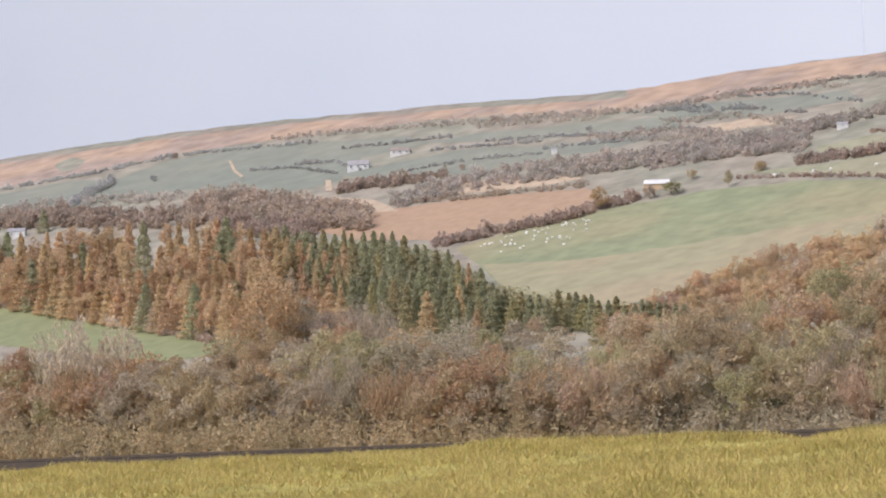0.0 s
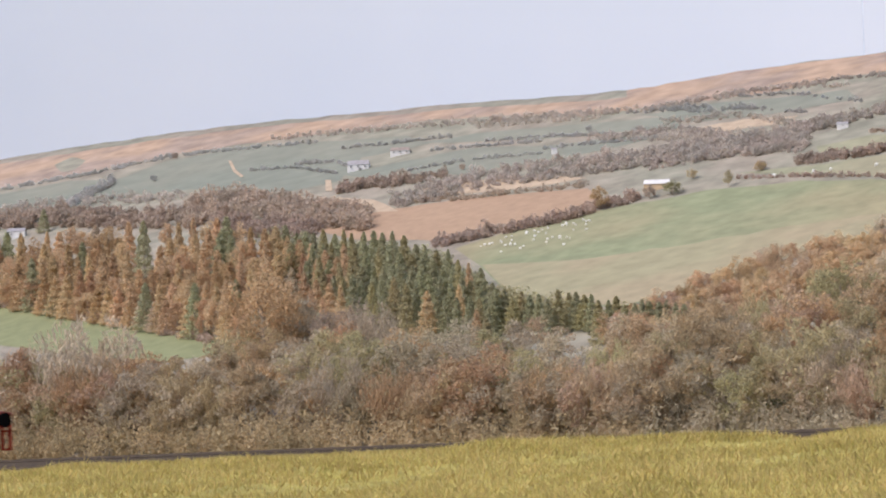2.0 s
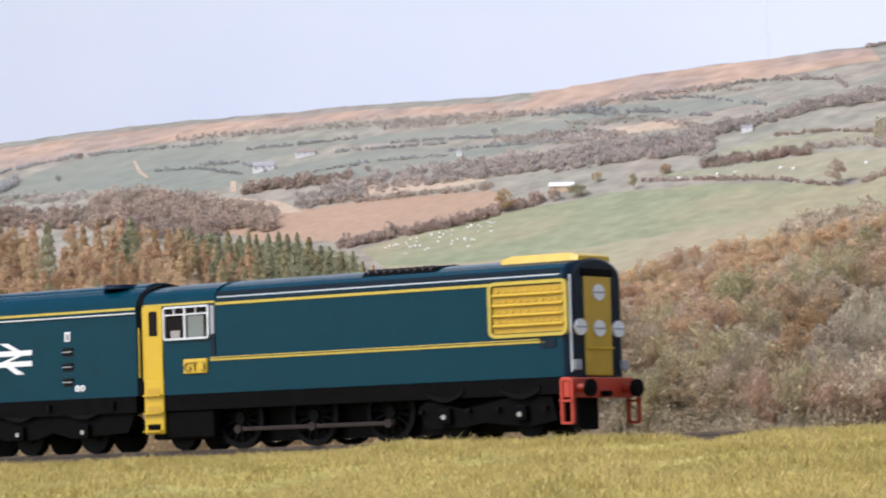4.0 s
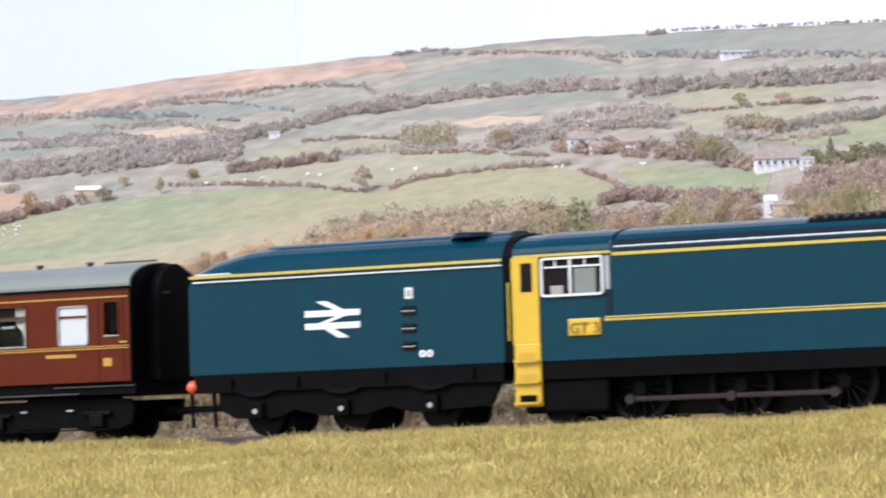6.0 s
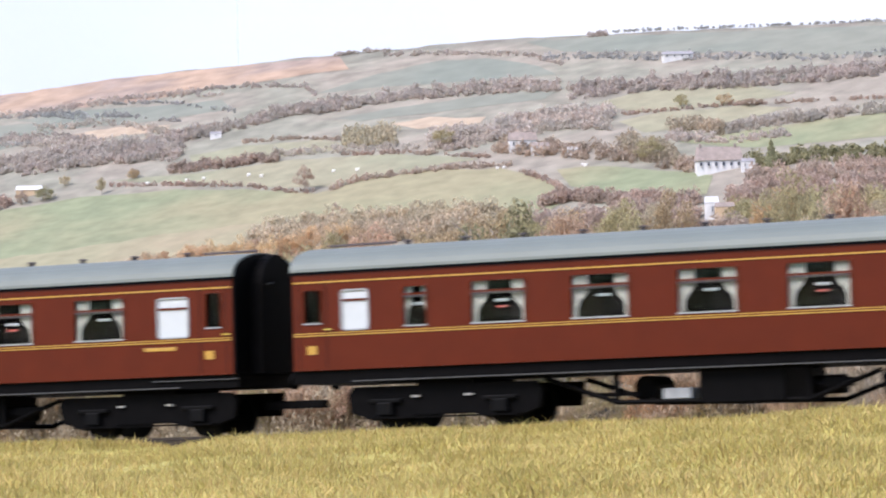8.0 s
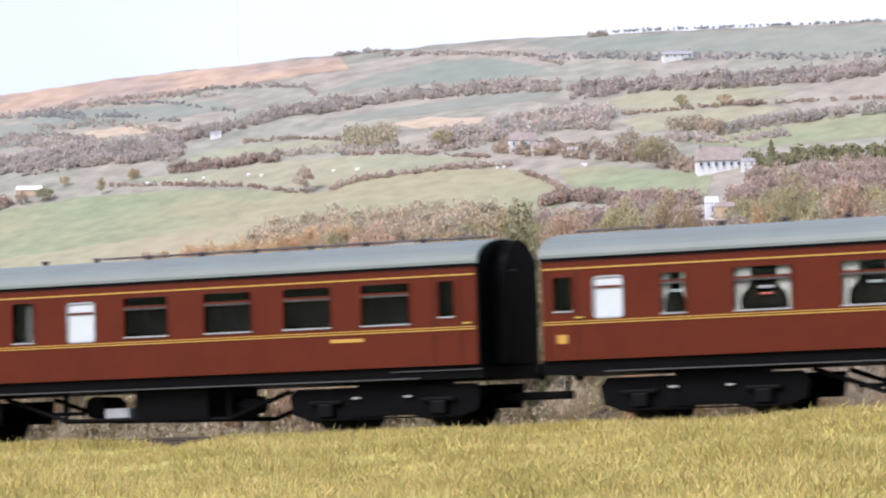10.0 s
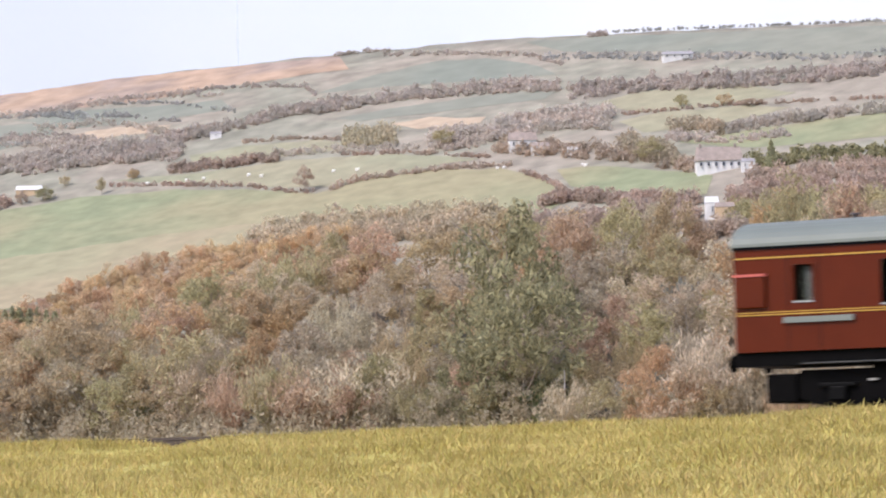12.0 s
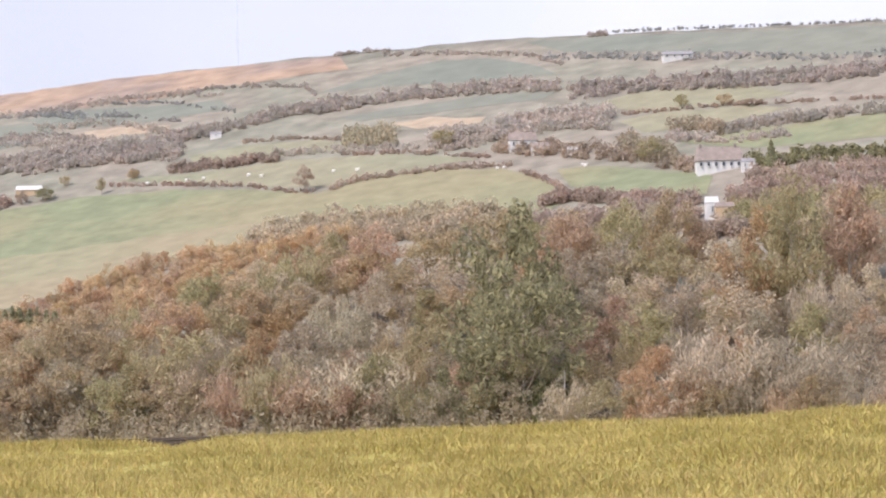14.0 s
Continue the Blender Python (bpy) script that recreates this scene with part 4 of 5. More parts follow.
        part("step_board", box(xc - 0.026, xc + 0.026, -0.0162, -0.0140, 0.0038, 0.0043), BLACK, bog)
        for s in (-1, 1):
            part("bogie_spring", box(xc + s * 0.0195 - 0.0055, xc + s * 0.0195 + 0.0055, -0.0150, -0.0134, 0.0090, 0.0103, 0.0003), WHEEL, bog)
            part("axle_box", box(xc + s * 0.0195 - 0.0026, xc + s * 0.0195 + 0.0026, -0.0153, -0.0132, 0.0048, 0.0092, 0.0004), WHEEL, bog)
            part("bolt", box(xc + s * 0.0090 - 0.0012, xc + s * 0.0090 + 0.0012, -0.0146, -0.0134, 0.0106, 0.0112), STEEL, bog)
            wheelset(c, xc + s * 0.0195, 0.0067)
    if not brake:
        part("coupling", box(xl - 0.012, xl, -0.0011, 0.0011, 0.0085, 0.0112, 0.0003), BLACK, c)
    part("coupling", box(xr, xr + 0.011, -0.0011, 0.0011, 0.0085, 0.0112, 0.0003), BLACK, c)
    for y in (-0.0115, 0.0115):
        b = part("buffer", cyl((xl, y, 0.0172), (xl - 0.0035, y, 0.0172), 0.0012, seg=10), BLACK, c)
        part("buffer_head", cyl((xl - 0.0035, y, 0.0172), (xl - 0.0043, y, 0.0172), 0.0026, seg=14), BLACK, b)
    return c


SALOON = [(3.8, 10.2, 35.8, 47.0, "door"), (17.2, 26.4, 33.5, 46.5, "frost"), (38.6, 46.6, 33.8, 46.8, "narrow"), (61.4, 79.6, 33.6, 47.4, "curtain"),
          (94.6, 113.4, 33.6, 47.5, "curtain"), (128.8, 147.8, 33.6, 47.6, "curtain"), (163.2, 182.6, 33.6, 47.7, "curtain"), (198.6, 217.2, 33.6, 47.8, "curtain"),
          (229.8, 241.0, 33.5, 46.8, "frost"), (247.3, 253.0, 36.1, 48.0, "door")]
BRAKE = [(18.2, 24.4, 35.5, 47.2, "blind"), (44.6, 52.2, 33.7, 47.6, "blind"), (63.2, 69.2, 35.5, 47.6, "barred"), (89.8, 98.2, 33.8, 47.8, "blind"),
         (111.2, 121.2, 33.5, 46.8, "frost"), (132.2, 148.6, 34.2, 47.9, "seats"), (161.6, 179.0, 34.2, 47.9, "seats"), (190.2, 207.2, 34.2, 47.9, "seats"),
         (217.5, 234.5, 34.2, 47.9, "seats"), (244.0, 249.6, 35.9, 47.9, "door")]
coaches = [coach("maroon and gold saloon coach with cream curtains", -0.8387, SALOON),
           coach("maroon and gold saloon coach with cream curtains", -1.0908, SALOON),
           coach("maroon brake coach with guard's lookout and grey footboards", -1.3429, BRAKE, True)]
FIT = Matrix.Identity(4)

# travel along the track: seconds and millimetres
TRAVEL = [(0, -653), (0.5, -576), (1.0, -499.5), (1.5, -423), (2.2, -315), (2.8, -223.5), (3.4, -134), (4.0, -44.5), (4.3, 0), (4.5, 31.1), (5.0, 109.6),
          (5.5, 180.7), (6.0, 256.5), (6.5, 326.8), (7.0, 405.2), (7.5, 483.5), (8.0, 563), (8.5, 645), (9.0, 728), (9.5, 811), (10.0, 892), (10.5, 970.3),
          (11.0, 1045.5), (11.5, 1121.5), (12.0, 1200), (12.5, 1279), (13.0, 1358), (13.5, 1437), (14.0, 1516)]


def travel_at(t):
    for (a, p), (b, q) in zip(TRAVEL, TRAVEL[1:]):
        if a <= t <= b:
            return p + (q - p) * (t - a) / (b - a)
    return TRAVEL[-1][1]

# ---- vegetation ----
PAL = {
    "brown": ((0.53, 0.405, 0.25), 0.28), "rust": ((0.56, 0.38, 0.225), 0.25), "olive": ((0.49, 0.42, 0.24), 0.3), "pale": ((0.62, 0.505, 0.36), 0.28),
    "larch": ((0.69, 0.51, 0.315), 0.22), "spruce": ((0.45, 0.425, 0.265), 0.25), "pink": ((0.58, 0.42, 0.29), 0.25), "green": ((0.345, 0.315, 0.175), 0.42),
    # the two far tones have the haze of distance put into their leaf colour
    "grey": ((0.52, 0.435, 0.31), 0.25), "hedge": ((0.485, 0.375, 0.295), 0.2), "far": ((0.555, 0.475, 0.405), 0.14), "hazeblue": ((0.48, 0.455, 0.42), 0.12), "darkgreen": ((0.22, 0.25, 0.13), 0.35)}
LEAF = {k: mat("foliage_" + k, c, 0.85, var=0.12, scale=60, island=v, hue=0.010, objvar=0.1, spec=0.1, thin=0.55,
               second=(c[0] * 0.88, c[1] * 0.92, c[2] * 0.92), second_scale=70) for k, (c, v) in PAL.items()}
BARK = mat("bark", (0.36, 0.29, 0.22), 0.9, var=0.3, bump=0.3)
BARK_PALE = mat("birch_bark", (0.5, 0.44, 0.38), 0.85, var=0.25)


def leaves(centres, size, elong, rng, up=0.0):
    """Leaf blades at the given places: randomly turned small blades, longer than wide by elong."""
    n = len(centres)
    a = rng.normal(size=(n, 3))
    a[:, 2] += up * 2
    a /= np.linalg.norm(a, axis=1)[:, None]
    b = np.cross(a, rng.normal(size=(n, 3)))
    b /= np.linalg.norm(b, axis=1)[:, None]
    s = size * (0.6 + 0.8 * rng.random(n))[:, None]
    a, b = a * s * elong, b * s
    P = np.stack([centres - a * 0.5, centres + b * 0.6, centres + a * 0.6 - b * 0.3], 1)
    return P.reshape(-1, 3)


def leaf_mesh(name, P, material):
    me = bpy.data.meshes.new(name)
    i = np.arange(len(P) // 3) * 3
    me.from_pydata(P.tolist(), [], np.stack([i, i + 1, i + 2], 1).tolist())
    me.materials.append(material)
    return me


def crown_points(kind, rng, n):
    if kind == "conifer":
        z = 0.04 + 0.96 * rng.random(n) ** 1.1
        a0 = rng.integers(0, 9, n) * 0.7
        tier = 0.8 + 0.2 * np.cos(z * 42 + a0 * 9)
        r = (1.04 - z) ** 0.75 * 0.30 * tier * (0.3 + 0.7 * rng.random(n) ** 0.5)
        a = rng.random(n) * 2 * np.pi
        return np.stack([r * np.cos(a), r * np.sin(a), z - 0.25 * r], 1)
    if kind == "fan":
        a, k = rng.random(n) * 2 * np.pi, rng.random(n) ** 0.6
        r = 0.42 * k * (0.15 + rng.random(n) * 0.85) ** 0.6
        z = k * (1 - 0.35 * (r / 0.42) ** 2) * (0.82 + 0.18 * np.sin(a * 5))
        return np.stack([r * np.cos(a), r * np.sin(a), z], 1)
    lo = 0.04 if kind == "shrub" else 0.16
    m = 46 if kind != "tall" else 34
    c = []
    while len(c) < m:
        p = rng.uniform(-1, 1, 3)
        if p @ p < 1:
            c.append(p)
    c = np.array(c)
    wide = {"round": 0.40, "tall": 0.27, "shrub": 0.5}[kind]
    c[:, 0] *= wide
    c[:, 1] *= wide
    c[:, 2] = lo + (0.93 - lo) * (c[:, 2] * 0.5 + 0.5)
    taper = 1 - 0.55 * np.clip((c[:, 2] - 0.5) / 0.5, 0, 1) ** 1.5
    c[:, 0] *= taper
    c[:, 1] *= taper
    pick = rng.integers(0, m, n)
    d = rng.normal(size=(n, 3))
    d /= np.linalg.norm(d, axis=1)[:, None]
    rad = (0.065 + 0.065 * rng.random(m))[pick] * (0.45 + 0.55 * rng.random(n))
    p = c[pick] + d * rad[:, None]
    p[:, 2] = np.clip(p[:, 2], 0.01, 1.04)
    return p


SPEC = {"round": (3900, 0.021, 1.8, 0.3), "tall": (3000, 0.021, 1.9, 0.5), "shrub": (3700, 0.021, 2.0, 0.5), "fan": (3300, 0.0145, 4.4, 1.2), "conifer": (1800, 0.030, 2.0, -0.1)}
cache = {}


def crown_mesh(kind, palette, variant):
    key = (kind, palette, variant)
    if key not in cache:
        r = np.random.default_rng(hash_of(kind) * 10 + variant)
        n, size, elong, up = SPEC[kind]
        cache[key] = leaf_mesh("crown", leaves(crown_points(kind, r, n), size, elong, r, up), LEAF[palette])
    return cache[key]


def hash_of(s):
    return sum(ord(ch) * (i + 1) for i, ch in enumerate(s))


def trunk_mesh(kind, variant, material):
    key = ("trunk", kind, variant, material.name)
    if key not in cache:
        r = random.Random(hash_of(kind) + variant)
        bm = bmesh.new()
        top = 0.92 if kind == "conifer" else 0.7
        add_cyl(bm, (0, 0, -0.04), (0.01, 0, top * 0.5), 0.017, 0.012, 6)
        add_cyl(bm, (0.01, 0, top * 0.5), (0.0, 0.01, top), 0.012, 0.003, 6)
        if kind != "conifer":
            for i in range(7):
                z, a, ln = 0.2 + 0.07 * i, r.random() * 6.28, 0.2 + 0.15 * r.random()
                add_cyl(bm, (0.005, 0, z), (ln * math.cos(a), ln * math.sin(a), z + 0.22), 0.007, 0.002, 5)
        me = bpy.data.meshes.new("trunk")
        bm.to_mesh(me)
        bm.free()
        me.materials.append(material)
        cache[key] = me
    return cache[key]


LABELS = {"round": "broad autumn tree with %s leaves", "tall": "slender autumn tree with %s leaves", "shrub": "dense leafy bush in %s autumn colour", "fan": "bare twiggy willow scrub in %s tones", "conifer": "pointed %s conifer in a plantation"}
TONE = {"brown": "dull brown", "rust": "rusty red", "olive": "olive", "pale": "pale buff", "larch": "orange larch", "spruce": "dark green spruce", "pink": "pinkish brown", "green": "faded green", "grey": "grey brown", "hedge": "dark brown", "far": "hazy brown", "hazeblue": "hazy grey", "darkgreen": "deep green"}
NAMES = {"round": "broadleaf_tree", "tall": "birch_tree", "shrub": "bush", "fan": "willow_scrub", "conifer": "conifer"}


def plant(kind, palette, board, x, top, base, width=None, bark=None):
    p, unit = land(board, x, base)
    h = (base - top) * unit
    natural = {"round": 0.85, "tall": 0.6, "shrub": 1.05, "fan": 0.8, "conifer": 0.52}[kind]
    w = h if width is None else width * unit / natural
    t = new(NAMES[kind])
    t.location = p
    t.rotation_euler = (0, 0, random.random() * 6.28)
    t.scale = (w, w, h)
    v = random.randrange(3)
    if kind in ("round", "tall", "conifer"):
        new("trunk", trunk_mesh(kind, v, bark or BARK)).parent = t
    new("crown", crown_mesh(kind, palette, v)).parent = t
    return tagged(t, LABELS[kind] % TONE[palette], "bush" if kind in ("shrub", "fan") else "tree", "valley trees" if kind != "conifer" else "plantation conifers")


def growth(name, board, line, thick, count, size, palette, label, flat=0.75):
    """A hedge or far wood along a line of camera-view positions: many small leafy clumps in one mesh."""
    r = np.random.default_rng(int(line[0][0] * 7 + line[0][1] * 3 + count))
    seg = [math.dist(a, b) for a, b in zip(line, line[1:])]
    out = []
    for _ in range(int(count * 1.7)):
        k = r.random() * sum(seg)
        i = 0
        while i < len(seg) - 1 and k > seg[i]:
            k -= seg[i]
            i += 1
        f = min(1, k / seg[i])
        x = line[i][0] + (line[i + 1][0] - line[i][0]) * f
        y = line[i][1] + (line[i + 1][1] - line[i][1]) * f + r.uniform(-0.5, 0.5) * thick
        p, unit = land(board, x, y + size * 0.4)
        s = size * unit * (0.5 + 0.95 * r.random() ** 1.6)
        n = 110 if size >= 24 else 52 if size >= 14 else 28
        c = r.normal(size=(n, 3))
        c /= np.linalg.norm(c, axis=1)[:, None]
        c *= (0.5 * r.random(n) ** 0.4)[:, None]
        c[:, 2] = np.abs(c[:, 2] + 0.35) * flat * r.uniform(0.85, 1.5)
        c[:, :2] *= r.uniform(0.75, 1.15)
        out.append(leaves(c * s + np.array(p), max(min(s * 0.19, unit * 4.2), unit * 2.2), 1.7, r, 0.3))
    me = leaf_mesh(name, np.concatenate(out), LEAF[palette])
    return tagged(new(name, me), label, "hedge" if name == "hedge" else "wood", kind="stuff")


# far woods and hedges, left half
growth("hedge", 'A', [(768, 428), (860, 408), (1000, 382), (1072, 358), (1130, 345)], 10, 110, 20, "hedge", "dark brown hedge beside the ploughed field")
growth("woodland", 'A', [(330, 378), (420, 352), (520, 366), (650, 382)], 36, 190, 30, "hedge", "brown leafless wood in the valley")
growth("woodland", 'A', [(-60, 395), (100, 380), (200, 385), (330, 382)], 26, 130, 24, "hedge", "brown valley wood beyond the larches")
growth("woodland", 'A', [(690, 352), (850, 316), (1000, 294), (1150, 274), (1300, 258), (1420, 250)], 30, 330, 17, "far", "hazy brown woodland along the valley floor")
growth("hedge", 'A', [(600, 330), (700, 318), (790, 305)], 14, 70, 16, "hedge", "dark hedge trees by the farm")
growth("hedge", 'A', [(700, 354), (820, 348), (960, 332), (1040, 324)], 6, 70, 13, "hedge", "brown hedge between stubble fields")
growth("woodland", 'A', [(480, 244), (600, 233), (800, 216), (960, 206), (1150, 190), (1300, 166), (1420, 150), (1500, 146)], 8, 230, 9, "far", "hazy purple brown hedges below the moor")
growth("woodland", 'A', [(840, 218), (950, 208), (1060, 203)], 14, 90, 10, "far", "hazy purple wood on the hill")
growth("hedge", 'A', [(0, 334), (150, 308), (300, 276), (420, 262), (560, 250)], 4, 120, 8, "hazeblue", "thin hazy hedge under the moor")
growth("woodland", 'A', [(120, 362), (165, 335), (200, 318)], 12, 50, 14, "hazeblue", "hazy blue grey wood")
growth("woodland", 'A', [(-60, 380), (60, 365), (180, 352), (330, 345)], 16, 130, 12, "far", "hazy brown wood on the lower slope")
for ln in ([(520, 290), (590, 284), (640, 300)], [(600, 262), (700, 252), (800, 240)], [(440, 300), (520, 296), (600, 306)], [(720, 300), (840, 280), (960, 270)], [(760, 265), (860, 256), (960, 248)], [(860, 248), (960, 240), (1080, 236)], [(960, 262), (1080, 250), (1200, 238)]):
    growth("hedge", 'A', ln, 3, 44, 7, "hazeblue", "thin hazy hedge between far meadows")
growth("woodland", 'A', [(1150, 190), (1250, 195), (1330, 186)], 6, 50, 8, "hazeblue", "hazy hedge trees on the far slope")
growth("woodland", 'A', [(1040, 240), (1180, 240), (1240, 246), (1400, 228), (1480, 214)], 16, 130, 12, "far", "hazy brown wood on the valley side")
# far woods and hedges, right half
growth("hedge", 'B', [(195, 326), (330, 325), (430, 326), (505, 336), (560, 338)], 5, 90, 9, "hedge", "dark brown hedge above the pasture")
growth("hedge", 'B', [(585, 332), (640, 314), (720, 304), (800, 294), (905, 288)], 6, 90, 12, "hedge", "dark hedge curving between fields")
growth("hedge", 'B', [(925, 302), (965, 316), (995, 330)], 4, 34, 12, "hedge", "dark hedge running downhill")
growth("hedge", 'B', [(590, 362), (612, 378)], 3, 12, 9, "hedge", "short dark hedge remnant")
growth("hedge", 'B', [(605, 272), (700, 268), (800, 272), (870, 276)], 5, 70, 8, "hedge", "dark hedge along a lane")
growth("hedge", 'B', [(430, 250), (520, 243), (605, 245)], 4, 50, 7, "hedge", "thin dark hedge")
growth("woodland", 'B', [(300, 298), (370, 290), (430, 282), (490, 276)], 12, 70, 15, "hedge", "brown thicket between fields")
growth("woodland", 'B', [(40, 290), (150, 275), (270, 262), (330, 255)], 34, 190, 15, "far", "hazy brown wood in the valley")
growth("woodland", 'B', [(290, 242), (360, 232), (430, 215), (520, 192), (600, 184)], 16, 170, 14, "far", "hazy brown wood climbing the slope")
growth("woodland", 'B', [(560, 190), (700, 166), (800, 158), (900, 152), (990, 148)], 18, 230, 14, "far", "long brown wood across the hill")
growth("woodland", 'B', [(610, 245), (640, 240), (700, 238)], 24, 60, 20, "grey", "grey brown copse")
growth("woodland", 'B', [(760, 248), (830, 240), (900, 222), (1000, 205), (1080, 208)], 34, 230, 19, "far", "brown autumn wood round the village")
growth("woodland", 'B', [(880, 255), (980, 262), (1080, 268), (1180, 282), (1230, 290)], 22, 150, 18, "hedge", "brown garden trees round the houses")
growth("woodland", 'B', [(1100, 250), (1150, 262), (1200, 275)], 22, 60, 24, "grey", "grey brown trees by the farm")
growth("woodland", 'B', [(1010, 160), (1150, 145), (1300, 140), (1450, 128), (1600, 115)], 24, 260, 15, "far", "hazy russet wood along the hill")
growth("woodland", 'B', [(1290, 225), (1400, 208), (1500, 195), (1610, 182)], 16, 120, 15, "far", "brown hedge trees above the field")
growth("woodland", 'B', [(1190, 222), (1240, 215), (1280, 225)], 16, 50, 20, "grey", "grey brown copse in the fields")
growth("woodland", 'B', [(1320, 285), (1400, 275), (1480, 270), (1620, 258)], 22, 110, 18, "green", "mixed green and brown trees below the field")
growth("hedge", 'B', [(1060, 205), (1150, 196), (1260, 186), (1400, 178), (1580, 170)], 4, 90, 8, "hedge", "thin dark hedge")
growth("woodland", 'B', [(960, 100), (1060, 96), (1160, 100), (1300, 96), (1450, 100), (1600, 90)], 12, 150, 9, "hazeblue", "hazy trees on the upper slope")
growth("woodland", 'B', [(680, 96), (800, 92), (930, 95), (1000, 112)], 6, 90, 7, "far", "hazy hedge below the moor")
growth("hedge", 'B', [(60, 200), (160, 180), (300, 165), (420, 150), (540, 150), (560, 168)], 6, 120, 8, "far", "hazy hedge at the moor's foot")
growth("hedge", 'B', [(200, 182), (300, 180), (420, 196)], 4, 40, 7, "hazeblue", "thin hazy hedge between far meadows")
growth("hedge", 'B', [(0, 208), (120, 200), (230, 205), (320, 212)], 6, 60, 8, "hazeblue", "thin hazy hedge between far meadows")
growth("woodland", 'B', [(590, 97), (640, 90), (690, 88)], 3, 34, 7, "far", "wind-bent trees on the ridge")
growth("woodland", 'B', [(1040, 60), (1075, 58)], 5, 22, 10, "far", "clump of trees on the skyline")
growth("woodland", 'B', [(1085, 55), (1250, 48), (1320, 45), (1450, 40), (1600, 34)], 2, 70, 6, "hazeblue", "row of small trees on the skyline")
growth("hedge", 'A', [(-60, 530), (60, 540), (160, 560), (280, 580), (390, 602)], 8, 90, 20, "hedge", "brown hedge along the top of the meadow")
growth("undergrowth", 'A', [(-80, 790), (400, 782), (800, 774), (1160, 768)], 34, 200, 60, "brown", "low brown scrub beside the track", 1.3)
growth("undergrowth", 'B', [(-60, 776), (500, 766), (1000, 756), (1640, 740)], 34, 250, 60, "grey", "low brown scrub beside the track", 1.3)
growth("woodland", 'B', [(960, 352), (1010, 340), (1100, 348), (1240, 350)], 14, 70, 24, "hedge", "brown trees at the paddock's foot")
growth("woodland", 'B', [(1290, 345), (1400, 330), (1500, 325), (1640, 318)], 26, 110, 26, "hedge", "brown trees on the bank")
growth("woodland", 'B', [(1320, 312), (1420, 300), (1640, 285)], 26, 110, 20, "hedge", "brown trees behind the farm")
growth("woodland", 'A', [(370, 395), (480, 402), (560, 404)], 22, 90, 26, "hedge", "brown wood beside the ploughed field")
growth("woodland", 'B', [(480, 405), (580, 392), (700, 385), (820, 380), (900, 378)], 26, 150, 30, "pale", "pale bare wood above the scrub")
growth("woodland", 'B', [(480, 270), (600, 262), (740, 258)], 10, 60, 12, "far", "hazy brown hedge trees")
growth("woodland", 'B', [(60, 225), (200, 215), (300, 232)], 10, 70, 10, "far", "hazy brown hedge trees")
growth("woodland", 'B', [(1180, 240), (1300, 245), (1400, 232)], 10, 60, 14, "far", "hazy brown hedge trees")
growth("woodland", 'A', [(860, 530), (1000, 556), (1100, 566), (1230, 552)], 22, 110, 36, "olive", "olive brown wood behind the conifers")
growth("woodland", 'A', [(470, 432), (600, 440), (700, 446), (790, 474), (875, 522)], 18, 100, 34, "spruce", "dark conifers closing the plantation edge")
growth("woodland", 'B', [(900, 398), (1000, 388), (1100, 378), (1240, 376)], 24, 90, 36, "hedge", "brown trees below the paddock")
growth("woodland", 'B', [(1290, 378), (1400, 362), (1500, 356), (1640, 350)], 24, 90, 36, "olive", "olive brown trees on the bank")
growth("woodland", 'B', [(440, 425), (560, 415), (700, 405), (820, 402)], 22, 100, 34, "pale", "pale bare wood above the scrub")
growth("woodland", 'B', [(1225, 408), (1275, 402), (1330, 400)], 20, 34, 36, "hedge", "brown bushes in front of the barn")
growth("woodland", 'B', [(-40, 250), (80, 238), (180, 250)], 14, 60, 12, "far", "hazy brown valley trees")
# single field trees
for b, x, t, base, w, pal in (('A', 1345, 283, 304, 26, "brown"), ('A', 1290, 300, 331, 22, "olive"), ('A', 1190, 316, 345, 44, "green"), ('A', 1150, 326, 352, 30, "hedge"), ('A', 1060, 328, 374, 40, "rust"),
                              ('A', 862, 390, 416, 18, "hedge"), ('A', 742, 308, 330, 18, "hedge"), ('A', 818, 288, 302, 14, "hedge"), ('A', 1043, 219, 238, 14, "hazeblue"), ('A', 272, 308, 322, 16, "hazeblue"),
                              ('A', 310, 268, 283, 14, "hedge"), ('A', 1225, 296, 318, 24, "brown"), ('B', 540, 292, 341, 42, "hedge"), ('B', 530, 262, 273, 16, "hedge"), ('B', 1207, 164, 190, 32, "olive"),
                              ('B', 1284, 162, 187, 36, "brown"), ('B', 1330, 172, 187, 50, "hedge"), ('B', 237, 296, 316, 24, "hedge"), ('B', 450, 268, 284, 22, "hedge"), ('B', 785, 222, 262, 44, "olive"), ('B', 1150, 240, 286, 60, "olive")):
    plant("round", pal, b, x, t, base, w)
for b, x, t, base, w in (('A', 256, 392, 506, 50), ('A', 78, 370, 412, 30), ('B', 1366, 248, 300, 34)):
    plant("conifer", "spruce", b, x, t, base, w)

# larch and spruce plantations
random.seed(11)


def lerp(line, x):
    for (a, p), (b, q) in zip(line, line[1:]):
        if a <= x <= b:
            return p + (q - p) * (x - a) / (b - a)
    return line[0][1] if x < line[0][0] else line[-1][1]


